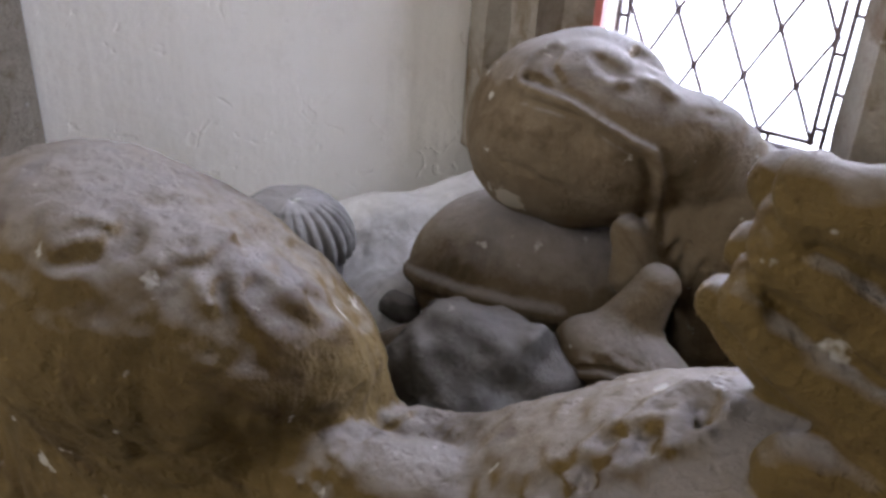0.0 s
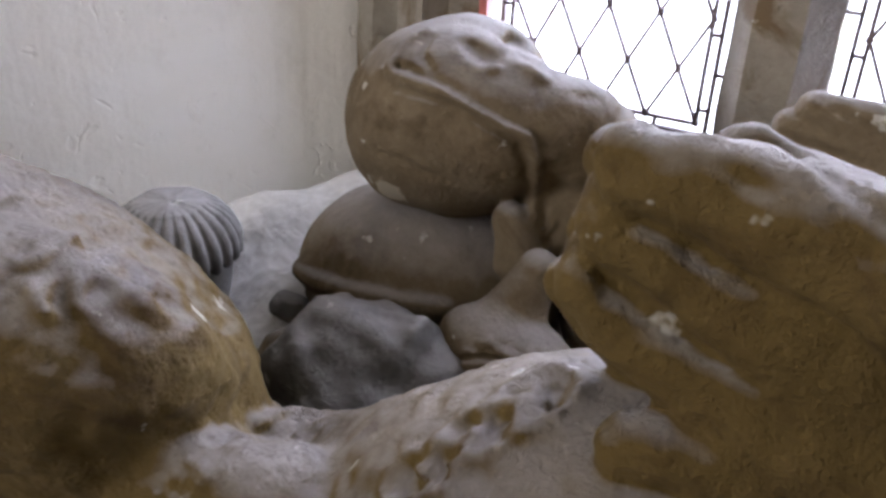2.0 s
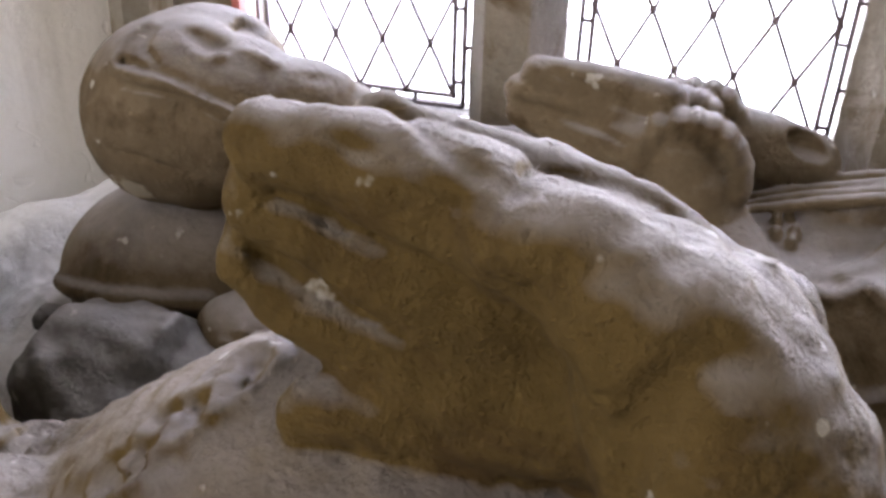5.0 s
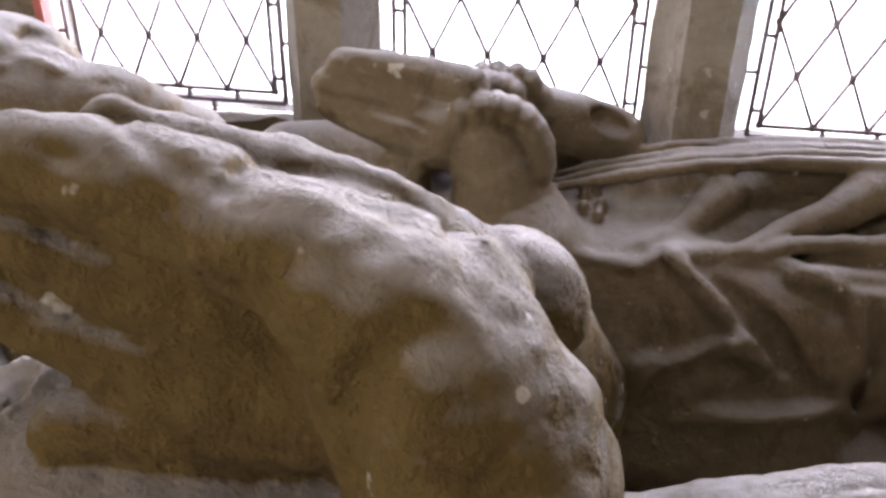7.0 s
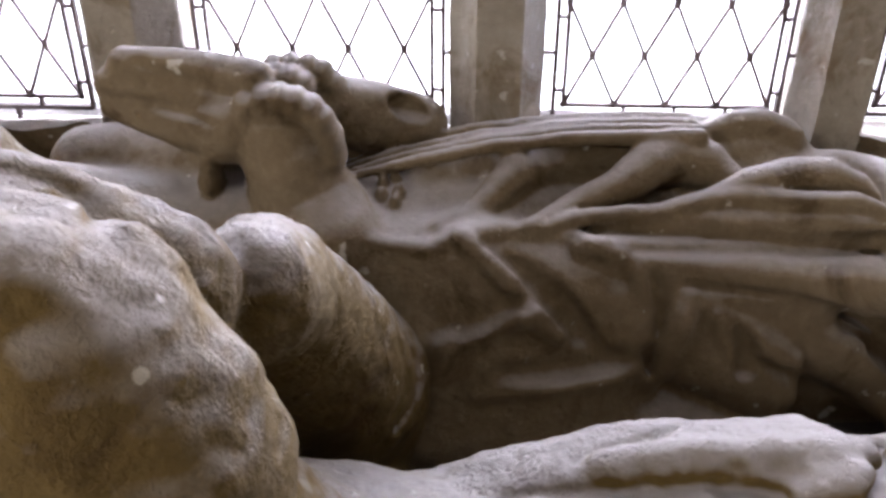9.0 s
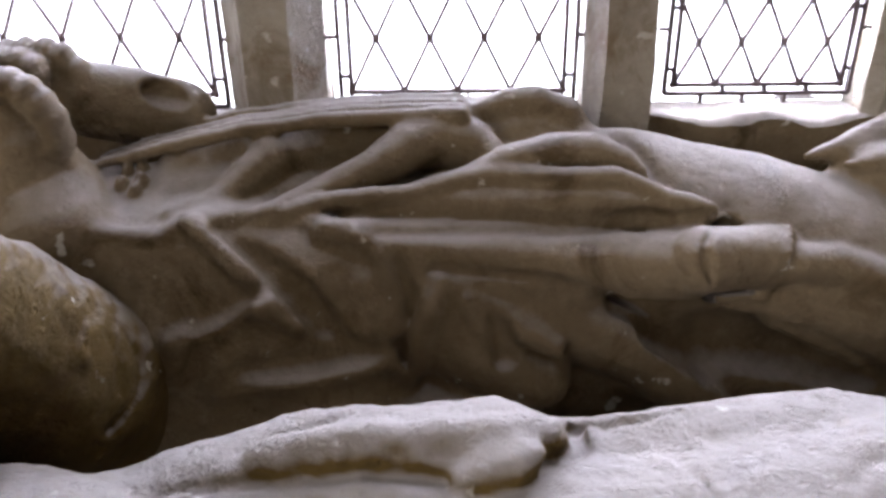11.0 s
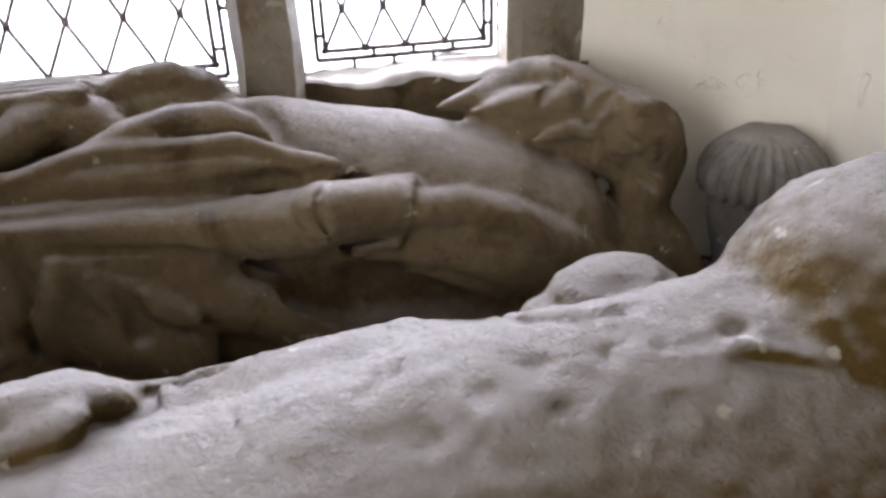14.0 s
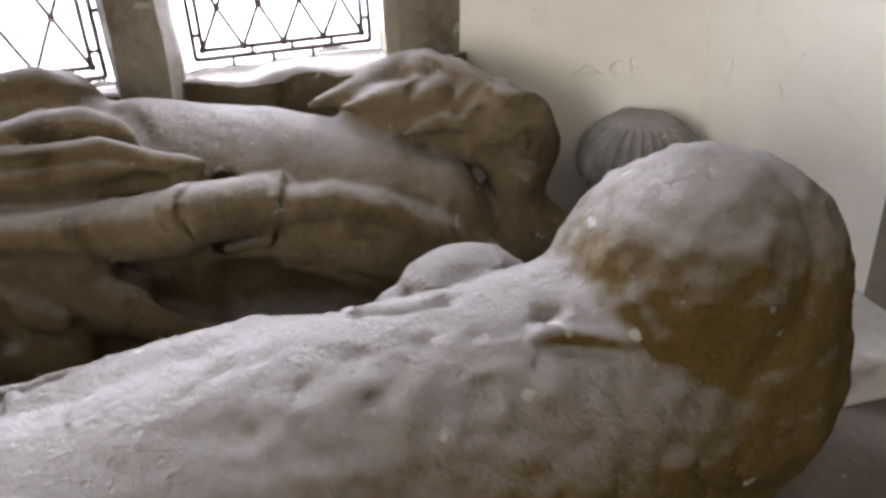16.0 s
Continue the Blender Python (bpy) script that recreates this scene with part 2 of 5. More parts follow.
class Clay:
    """A block of clay on a grid: forms are pressed on and grooves are cut, blended softly; then its skin is taken."""

    def __init__(self, lo, hi, step):
        self.lo, self.step = np.array(lo, float), step
        self.n = [int((b - a) / step) + 1 for a, b in zip(lo, hi)]
        self.f = np.full(self.n, 0.3, np.float32)

    def window(self, lo, hi, margin):
        i0 = np.clip(((np.array(lo) - margin - self.lo) / self.step).astype(int), 0, self.n)
        i1 = np.clip(((np.array(hi) + margin - self.lo) / self.step).astype(int) + 2, 0, self.n)
        sl = tuple(slice(a, b) for a, b in zip(i0, i1))
        ax = [self.lo[i] + self.step * np.arange(i0[i], i1[i]) for i in range(3)]
        return sl, np.meshgrid(*ax, indexing="ij", sparse=True)

    def blend(self, sl, d, k, cut=False):
        a = self.f[sl]
        k = k if k > 0.03 else 0.6 * k
        if cut:
            a, d = -a, d
        h = np.maximum(k - np.abs(a - d), 0) / k
        r = np.minimum(a, d) - h * h * k / 4
        self.f[sl] = -r if cut else r

    def ball(self, c, r, turn=(0, 0, 0), k=0.03, cut=False):
        r = np.array(r if hasattr(r, "__len__") else (r, r, r), float)
        m = np.array(Euler([radians(a) for a in turn]).to_matrix())
        e = np.sqrt((m ** 2) @ (r ** 2))
        sl, (X, Y, Z) = self.window(np.array(c) - e, np.array(c) + e, k + 0.035)
        q = [m[0, i] * (X - c[0]) + m[1, i] * (Y - c[1]) + m[2, i] * (Z - c[2]) for i in range(3)]
        k0 = np.sqrt(sum((q[i] / r[i]) ** 2 for i in range(3)))
        k1 = np.sqrt(sum((q[i] / r[i] ** 2) ** 2 for i in range(3))) + 1e-9
        self.blend(sl, k0 * (k0 - 1) / k1, k, cut)

    def tube(self, *pts, k=0.02, flat=1.0, cut=False):
        """Tapered limbs through points (x, y, z, radius). flat < 1 squeezes the section in y."""
        best = None
        P = np.array(pts, float)
        R = P[:, 3].max()
        sl, (X, Y, Z) = self.window(P[:, :3].min(0) - R, P[:, :3].max(0) + R, k + 0.035)
        for a, b in zip(P[:-1], P[1:]):
            v = (b - a)[:3] * (1, 1 / flat, 1)
            x, y, z = X - a[0], (Y - a[1]) / flat, Z - a[2]
            t = np.clip((x * v[0] + y * v[1] + z * v[2]) / (v @ v + 1e-12), 0, 1)
            d = np.sqrt((x - t * v[0]) ** 2 + (y - t * v[1]) ** 2 + (z - t * v[2]) ** 2) - (a[3] + t * (b[3] - a[3]))
            best = d if best is None else np.minimum(best, d)
        self.blend(sl, best, k, cut)

    def snap(self, p):
        """The point of the skin nearest to p, if it is near."""
        p = np.array(p, float)
        for _ in range(8):
            i = np.round((p - self.lo) / self.step).astype(int)
            if (i < 1).any() or (i > np.array(self.n) - 2).any():
                break
            d = self.f[tuple(i)]
            g = np.array([self.f[tuple(i + e)] - self.f[tuple(i - e)] for e in np.eye(3, dtype=int)], float) / (2 * self.step)
            n = np.linalg.norm(g)
            if n < 0.2 or n > 3 or abs(d) > 0.1:
                break
            d += g @ (p - self.lo - i * self.step)
            p = p - np.clip(d / n, -0.03, 0.03) * g / n
        return p

    def seam(self, *pts, k=0.006, cut=False):
        """A raised cord, or a cut line, that follows the skin through points (x, y, z, radius)."""
        P = np.array(pts, float)
        line = []
        for a, b in zip(P[:-1], P[1:]):
            n = max(1, int(np.linalg.norm((b - a)[:3]) / 0.018))
            line += [a + (b - a) * i / n for i in range(n)]
        line.append(P[-1])
        done = [(*self.snap(q[:3]), q[3]) for q in line]
        self.tube(*done, k=k, cut=cut)

    def floor(self, z):
        Z = self.lo[2] + self.step * np.arange(self.n[2])
        self.f = np.maximum(self.f, (z - Z)[None, None, :].astype(np.float32))

    def rough(self, amount, size, seed, octaves=3):
        """Worn, lumpy skin: smooth noise added to the field."""
        rng = np.random.default_rng(seed)
        for o in range(octaves):
            s, a = size / 2 ** o, amount / 1.7 ** o
            cells = [int(n * self.step / s) + 3 for n in self.n]
            g = rng.uniform(-1, 1, cells).astype(np.float32)
            for axis in range(3):
                u = np.arange(self.n[axis]) * self.step / s
                i = u.astype(int)
                w = u - i
                w = (w * w * (3 - 2 * w)).astype(np.float32)
                shape = [1, 1, 1]
                shape[axis] = -1
                w = w.reshape(shape)
                g = np.take(g, i, axis) * (1 - w) + np.take(g, i + 1, axis) * w
            self.f += a * g

    def skin(self, name, mat, relax=1):
        f, st = self.f, self.step
        s = f < 0
        c = [s[a or None:(None if a else -1), b or None:(None if b else -1), d or None:(None if d else -1)] for a in (0, 1) for b in (0, 1) for d in (0, 1)]
        cnt = sum(x.astype(np.int8) for x in c)
        idx = np.argwhere((cnt > 0) & (cnt < 8))
        num = np.full(cnt.shape, -1, np.int32)
        num[tuple(idx.T)] = np.arange(len(idx))
        acc, w = np.zeros((len(idx), 3)), np.zeros(len(idx))
        corners = [np.array(q) for q in np.ndindex(2, 2, 2)]
        for p in corners:
            for axis in range(3):
                if p[axis]:
                    continue
                q = p.copy()
                q[axis] = 1
                fa, fb = f[tuple((idx + p).T)], f[tuple((idx + q).T)]
                on = (fa < 0) != (fb < 0)
                t = np.where(on, fa / np.where(on, fa - fb, 1), 0)
                pos = p + t[:, None] * (q - p)
                acc += pos * on[:, None]
                w += on
        co = self.lo + st * (idx + acc / w[:, None])
        quads = []
        for axis in range(3):
            u, v = (axis + 1) % 3, (axis + 2) % 3
            a = np.take(s, range(s.shape[axis] - 1), axis)
            b = np.take(s, range(1, s.shape[axis]), axis)
            e = np.argwhere(a != b)
            e = e[(e[:, u] > 0) & (e[:, v] > 0) & (e[:, u] < cnt.shape[u]) & (e[:, v] < cnt.shape[v])]
            inside = a[tuple(e.T)]
            du, dv = np.eye(3, dtype=int)[u], np.eye(3, dtype=int)[v]
            q = np.stack([num[tuple((e - o).T)] for o in (du * 0, du, du + dv, dv)], 1)
            q[~inside] = q[~inside][:, ::-1]
            quads.append(q)
        quads = np.concatenate(quads)
        for _ in range(relax):
            tot, n = np.zeros_like(co), np.zeros(len(co))
            for i in range(4):
                for j in (1, 3):
                    np.add.at(tot, quads[:, i], co[quads[:, (i + j) % 4]])
                    np.add.at(n, quads[:, i], 1)
            co = 0.5 * co + 0.5 * tot / np.maximum(n, 1)[:, None]
        me = bpy.data.meshes.new(name)
        me.from_pydata(co.tolist(), [], quads.tolist())
        me.polygons.foreach_set("use_smooth", [True] * len(me.polygons))
        me.materials.append(mat)
        return new(name, me)


# ---- walls, floor, ceiling ----
def wall(name, line, thick, z0, z1, mat, label):
    """A wall along a plan line; its thickness lies to the left of the line's direction."""
    bm = bmesh.new()
    for (x0, y0), (x1, y1) in zip(line[:-1], line[1:]):
        d = Vector((x1 - x0, y1 - y0)).normalized()
        nx, ny = -d.y * thick, d.x * thick
        prism(bm, ((x0, y0), (x1, y1), (x1 + nx, y1 + ny), (x0 + nx, y0 + ny)), z0, z1)
    return tagged(part(name, bm, mat), label, "wall", kind="structure")


wall("wall_west", ((-4.0, -0.62), (-1.22, -0.62), (-1.145, -0.53), (-0.92, -0.25), (-0.708, 0.02)), 0.3, 0, 4.4, LIMEWASH, "uneven limewashed wall beside the window")
wall("wall_east", ((1.138, 0.02), (1.505, -0.125), (1.60, -0.405), (1.66, -0.44), (5.0, -0.44)), 0.3, 0, 4.4, LIMEWASH, "smooth limewashed wall beside the window")
wall("wall_nave_east", ((5.0, -0.44), (5.0, -5.0)), 0.3, 0, 4.4, OAK, "plain warm plastered wall of the nave")
wall("wall_nave_west", ((-4.0, -5.0), (-4.0, -0.62)), 0.3, 0, 4.4, OAK, "plain warm plastered wall of the nave")
wall("wall_nave_south", ((5.0, -5.0), (-4.0, -5.0)), 0.3, 0, 4.4, OAK, "plain warm plastered wall of the nave")
def pier(name, x0, x1, y0, y1):
    bm = bmesh.new()
    box(bm, x0, x1, y0, y1, 0.0, 4.4)
    bmesh.ops.bevel(bm, geom=[e for e in bm.edges if abs(e.verts[0].co.z - e.verts[1].co.z) > 1], offset=0.02, segments=2, affect="EDGES")
    return tagged(part(name, bm, TRACERY), "rough grey stone edge of the recess", "pier", kind="structure")


pier("pier_west", -1.42, -1.135, -0.70, -0.51)
pier("pier_east", 1.592, 1.86, -0.56, -0.385)
bm = bmesh.new()
box(bm, -4.3, 5.3, -5.3, 0.4, -0.15, 0.0)
tagged(part("floor", bm, FLOOR), "worn grey stone floor", "floor", kind="structure")
bm = bmesh.new()
box(bm, -4.3, 5.3, -5.3, 0.4, 4.4, 4.55)
tagged(part("ceiling", bm, LIMEWASH), "plain white plastered ceiling", "ceiling", kind="structure")
bm = bmesh.new()
box(bm, -0.9, 1.4, -0.02, 0.28, HEAD, 4.4)
tagged(part("wall_above_window", bm, LIMEWASH), "limewashed wall over the window", "wall", kind="structure")
bm = bmesh.new()
box(bm, -0.9, 1.4, 0.02, 0.28, 0.0, 1.0)
tagged(part("wall_below_window", bm, LIMEWASH), "limewashed wall under the window", "wall", kind="structure")


# ---- window ----
def mullion(parent, pts, z0, name="mullion"):
    bm = bmesh.new()
    prism(bm, pts, z0, HEAD)
    bmesh.ops.subdivide_edges(bm, edges=[e for e in bm.edges if abs(e.verts[0].co.z - e.verts[1].co.z) > 0.5], cuts=60)
    for v in bm.verts:
        n = noise.noise_vector(v.co * 9.0) * 0.004 + noise.noise_vector(v.co * 30.0) * 0.0015
        v.co += Vector((n.x, n.y, 0))
    return part(name, bm, TRACERY, parent)


window = tagged(new("window_1"), "four-light stone window with leaded diamond panes", "window", kind="structure")
for x0, x1 in ((-0.182, -0.056), (0.293, 0.415), (0.735, 0.820)):
    c = (x0 + x1) / 2
    mullion(window, ((x0, 0.05), (x0, -0.01), (c - 0.028, -0.075), (c + 0.028, -0.075), (x1, -0.01), (x1, 0.05)), 0.98)
mullion(window, ((-0.74, 0.06), (-0.74, -0.03), (-0.69, -0.06), (-0.66, -0.04), (-0.61, -0.055), (-0.585, -0.02), (-0.525, -0.0), (-0.525, 0.06)), 0.98, "jamb")
mullion(window, ((1.090, 0.06), (1.090, -0.006), (1.105, -0.022), (1.145, -0.026), (1.20, 0.0), (1.20, 0.06)), 0.98, "jamb")
bm = bmesh.new()
box(bm, -0.75, 1.2, -0.024, 0.06, 0.98, 1.074)
bmesh.ops.subdivide_edges(bm, edges=[e for e in bm.edges if abs(e.verts[0].co.x - e.verts[1].co.x) > 0.5], cuts=160)
bmesh.ops.subdivide_edges(bm, edges=[e for e in bm.edges if e.calc_length() > 0.05], cuts=4, use_grid_fill=True)
for v in bm.verts:
    n = noise.noise(v.co * 14) * 0.012 + noise.noise(v.co * 45) * 0.005
    v.co.z += n if v.co.z > 1.0 else 0
    v.co.y += 0.6 * n
part("sill", bm, FAR_STONE, window, "rough broken stone sill with crumbled mortar")

for i, (x0, p, za) in enumerate(LIGHTS):
    h = p
    xl, xr, zb = x0 - p / 2, x0 + 3.5 * p, za - h
    g = 0.2 * p
    light = tagged(new("leaded_light"), "clear diamond-paned leaded light against bright sky")
    light.parent = window
    came = bmesh.new()
    w, d = 0.0042, 0.008
    for k, dx in ((0, 0), (1, g), ):
        bar(came, (xl - dx, 0.0, zb - dx * 1.1), (xl - dx, 0.0, HEAD), w * 1.25, d)
        bar(came, (xr + dx, 0.0, zb - dx * 1.1), (xr + dx, 0.0, HEAD), w * 1.25, d)
        bar(came, (xl - dx, 0.0, zb - dx * 1.1), (xr + dx, 0.0, zb - dx * 1.1), w * 1.25, d)
    zt = zb
    while zt < HEAD:                                  # ties across the border strips
        for s, e in ((xl, -1), (xr, 1)):
            bar(came, (s, 0, zt + 0.02), (s + e * g, 0, zt + 0.02), w, d)
            bar(came, (s + e * g, 0, zt + 0.07), (s + e * 2.3 * g, 0, zt + 0.07), w, d)
        zt += 2 * h * 0.72
    for j in range(1, 4):
        xx = xl + j * p
        bar(came, (xx + 0.2 * p, 0, zb), (xx + 0.2 * p, 0, zb - g * 1.1), w, d)
        bar(came, (xx - 0.3 * p, 0, zb - g * 1.1), (xx - 0.3 * p, 0, zb - 2.3 * g), w, d)
    top = int((HEAD - zb) / h)
    for j in range(-top, 5):                           # the two sets of diagonals
        for e in (1, -1):
            xa = xl + j * p if e > 0 else xr - j * p
            pts = []
            for q in range(0, 2 * top + 1):
                x = xa + e * q * p / 2
                if xl - 1e-6 <= x <= xr + 1e-6 and q <= top:
                    pts.append((x, 0.0, zb + q * h))
            if len(pts) > 1:
                bar(came, pts[0], pts[-1], w, d * 0.7)
    for q in range(0, 5):                              # solder at the crossings
        for j in range(0, 5):
            x = xl + j * p + (0 if q % 2 == 0 else p / 2)
            if x <= xr + 1e-6:
                bmesh.ops.create_uvsphere(came, u_segments=8, v_segments=6, radius=0.0052, matrix=Matrix.Translation((x, 0, zb + q * h)))
    part("came", came, LEAD, light, "dark lead cames")
    def quarry(pts):
        q = bmesh.new()
        vs = [[q.verts.new((x, y, z)) for x, z in pts] for y in (0.0, 0.003)]
        q.faces.new(vs[0])
        q.faces.new(vs[1][::-1])
        for k in range(len(pts)):
            q.faces.new((vs[0][k], vs[1][k], vs[1][(k + 1) % len(pts)], vs[0][(k + 1) % len(pts)]))
        me = bpy.data.meshes.new("pane")
        q.to_mesh(me)
        q.free()
        me.materials.append(GLASS)
        return me

    a, e = p / 2, 0.001
    full = quarry(((-a + e, 0), (0, -h + e), (a - e, 0), (0, h - e)))
    halves = {0: quarry(((0, -h + e), (a - e, 0), (0, h - e))), 4: quarry(((-a + e, 0), (0, -h + e), (0, h - e)))}
    foot = quarry(((-a + e, 0), (a - e, 0), (0, h - e)))
    strips = [(quarry(((-g * 1.1, -2.2 * g), (g * 1.1, -2.2 * g), (g * 1.1, HEAD - zb), (-g * 1.1, HEAD - zb))), xx, zb) for xx in (xl - 1.15 * g, xr + 1.15 * g)]
    strips.append((quarry(((-2 * p, -2.2 * g), (2 * p, -2.2 * g), (2 * p, -e), (-2 * p, -e))), (xl + xr) / 2, zb))
    places = list(strips)
    for q in range(0, top):
        if q % 2:
            places += [(halves.get(j, full), xl + j * p, zb + q * h) for j in range(5)]
        else:
            places += [(full if q else foot, xl + (j + 0.5) * p, zb + q * h) for j in range(4)]
    for me, xx, zz in places:
        pane = new("pane", me)
        pane.parent, pane.location, pane.visible_shadow = light, (xx, 0.003, zz), False
bm = bmesh.new()
bar(bm, (-0.528, -0.012, 1.05), (-0.528, -0.012, HEAD), 0.012, 0.02)
part("edge_strip", bm, RED_IRON, window, "red painted edge of the frame")
bm = bmesh.new()
bar(bm, (-0.06, -0.004, 1.05), (-0.06, -0.004, HEAD), 0.007, 0.012)
part("edge_strip", bm, RED_IRON, window, "red painted edge of the frame")

# ---- tomb chest and ledge ----
bm = bmesh.new()
box(bm, -1.34, 1.86, -0.98, 0.02, SLAB - 0.11, SLAB)
bmesh.ops.bevel(bm, geom=[e for e in bm.edges], offset=0.012, segments=3, affect="EDGES")
slab = part("tomb_chest", bm, SLAB_STONE)
tagged(slab, "long grey stone tomb slab carrying two effigies", "tomb")
bm = bmesh.new()
box(bm, -1.30, 1.82, -0.94, 0.02, 0.0, SLAB - 0.108)
part("base", bm, SLAB_STONE, slab)


# ---- effigies ----
def near_effigy():
    c = Clay((-1.02, -1.0, SLAB - 0.02), (1.50, -0.24, 1.44), 0.0042)
    # body: chest, far shoulder, belly
    c.ball((-0.055, -0.745, 1.005), (0.25, 0.185, 0.18), (0, -15, 0))
    c.tube((-0.179, -0.659, 1.012, 0.07), (-0.147, -0.655, 1.03, 0.08), (-0.125, -0.661, 1.042, 0.085), (-0.106, -0.658, 1.046, 0.085), (-0.09, -0.648, 1.04, 0.08), k=0.02)
    c.tube((-0.34, -0.71, 0.94, 0.08), (-0.2, -0.72, 0.99, 0.10), k=0.04)
    c.tube((-0.08, -0.73, 1.06, 0.11), (0.10, -0.72, 1.04, 0.11), k=0.04)
    c.ball((0.16, -0.69, 0.90), (0.34, 0.19, 0.12), k=0.08)
    # skirt of the coat, thigh and shin under it
    c.tube((0.30, -0.67, 0.85, 0.14), (0.63, -0.665, 0.895, 0.135), (0.87, -0.66, 0.942, 0.125), (1.12, -0.635, 0.962, 0.112), k=0.04)
    c.tube((0.309, -0.568, 0.892, 0.07), (0.369, -0.572, 0.92, 0.075), (0.417, -0.58, 0.937, 0.08), (0.467, -0.579, 0.952, 0.08), (0.504, -0.581, 0.961, 0.08), (0.558, -0.581, 0.961, 0.08), (0.599, -0.576, 0.968, 0.075), (0.606, -0.569, 0.964, 0.07), k=0.02)
    c.tube((0.661, -0.564, 0.944, 0.07), (0.703, -0.567, 0.945, 0.075), (0.782, -0.566, 0.949, 0.08), (0.865, -0.56, 0.956, 0.08), (0.799, -0.556, 0.946, 0.08), (0.861, -0.551, 0.946, 0.08), (0.89, -0.543, 0.943, 0.08), (0.936, -0.54, 0.938, 0.075), k=0.02)
    c.tube((0.16, -0.55, 0.83, 0.08), (0.5, -0.55, 0.85, 0.10), (0.93, -0.54, 0.87, 0.095), (1.05, -0.53, 0.87, 0.08), k=0.03)
    # knees, shin and the muffled foot
    c.tube((1.07, -0.499, 0.997, 0.045), (1.033, -0.497, 0.994, 0.04), (1.002, -0.492, 0.982, 0.03), k=0.02)
    c.tube((1.047, -0.492, 0.993, 0.045), (1.082, -0.493, 0.985, 0.04), (1.12, -0.498, 0.977, 0.03), k=0.02)
    c.tube((0.97, -0.49, 0.90, 0.05), (1.10, -0.49, 0.90, 0.05), k=0.03)
    c.tube((1.191, -0.631, 1.078, 0.06), (1.204, -0.641, 1.1, 0.075), (1.202, -0.65, 1.088, 0.085), (1.207, -0.638, 1.075, 0.09), (1.234, -0.634, 1.068, 0.095), k=0.012)
    c.tube((1.201, -0.616, 1.067, 0.09), (1.232, -0.612, 1.052, 0.095), (1.242, -0.586, 1.045, 0.095), (1.27, -0.567, 1.014, 0.095), (1.303, -0.551, 0.988, 0.09), (1.326, -0.545, 0.949, 0.085), k=0.012)
    c.tube((1.219, -0.6, 1.026, 0.09), (1.265, -0.6, 0.993, 0.1), (1.293, -0.6, 0.911, 0.07), k=0.04)
    c.tube((0.93, -0.65, 0.945, 0.105), (1.08, -0.64, 0.958, 0.10), (1.20, -0.625, 0.975, 0.10), k=0.06)
    c.tube((1.05, -0.66, 0.94, 0.10), (1.24, -0.645, 0.95, 0.085), k=0.05)
    c.tube((1.10, -0.61, 0.86, 0.09), (1.27, -0.60, 0.84, 0.07), k=0.04)
    # neck and head
    c.tube((-0.28, -0.735, 0.95, 0.07), (-0.46, -0.745, 0.965, 0.075), k=0.03)
    c.tube((-0.767, -0.761, 1.066, 0.1), (-0.701, -0.776, 1.093, 0.105), (-0.65, -0.804, 1.114, 0.11), (-0.619, -0.826, 1.126, 0.11), (-0.579, -0.833, 1.123, 0.11), (-0.519, -0.826, 1.119, 0.1), (-0.467, -0.818, 1.118, 0.085), (-0.435, -0.81, 1.121, 0.07), (-0.414, -0.798, 1.116, 0.055), (-0.404, -0.789, 1.107, 0.045), k=0.02)
    c.ball((-0.61, -0.755, 1.07), (0.23, 0.125, 0.125), (0, 8, 0), k=0.05)
    c.ball((-0.60, -0.785, 0.965), (0.24, 0.115, 0.15), (0, 4, 0), k=0.05)
    c.ball((-0.47, -0.765, 1.065), (0.09, 0.10, 0.07), (0, 26, 0), k=0.04)
    c.tube((-0.39, -0.806, 1.027, 0.05), (-0.332, -0.805, 1.031, 0.05), (-0.282, -0.804, 1.043, 0.05), k=0.03)
    # joined palms: two stacks of fingers, palms, wrists, sleeves
    c.tube((-0.076, -0.768, 1.344, 0.0225), (-0.05, -0.768, 1.345, 0.025), (-0.007, -0.768, 1.337, 0.03), (0.035, -0.768, 1.323, 0.034), k=0.008)
    c.tube((-0.084, -0.768, 1.311, 0.0185), (-0.048, -0.768, 1.298, 0.0215), (-0.002, -0.768, 1.282, 0.025), (0.041, -0.768, 1.27, 0.028), k=0.008)
    c.tube((-0.095, -0.768, 1.275, 0.0168), (-0.064, -0.768, 1.254, 0.0205), (-0.02, -0.768, 1.236, 0.025), (0.033, -0.768, 1.223, 0.03), k=0.008)
    c.tube((-0.101, -0.706, 1.318, 0.0225), (-0.072, -0.706, 1.318, 0.025), (-0.022, -0.706, 1.309, 0.03), (0.026, -0.706, 1.292, 0.034), k=0.01)
    c.tube((-0.111, -0.706, 1.279, 0.0185), (-0.07, -0.706, 1.263, 0.0215), (-0.017, -0.706, 1.245, 0.025), (0.034, -0.706, 1.231, 0.028), k=0.01)
    c.tube((-0.123, -0.706, 1.237, 0.0168), (-0.089, -0.706, 1.212, 0.0205), (-0.038, -0.706, 1.191, 0.025), (0.024, -0.706, 1.175, 0.03), k=0.01)
    c.tube((-0.082, -0.752, 1.322, 0.022), (-0.039, -0.752, 1.31, 0.025), (0.007, -0.752, 1.292, 0.032), k=0.006)
    c.tube((-0.09, -0.755, 1.286, 0.019), (-0.052, -0.755, 1.27, 0.023), (-0.003, -0.755, 1.251, 0.028), k=0.006)
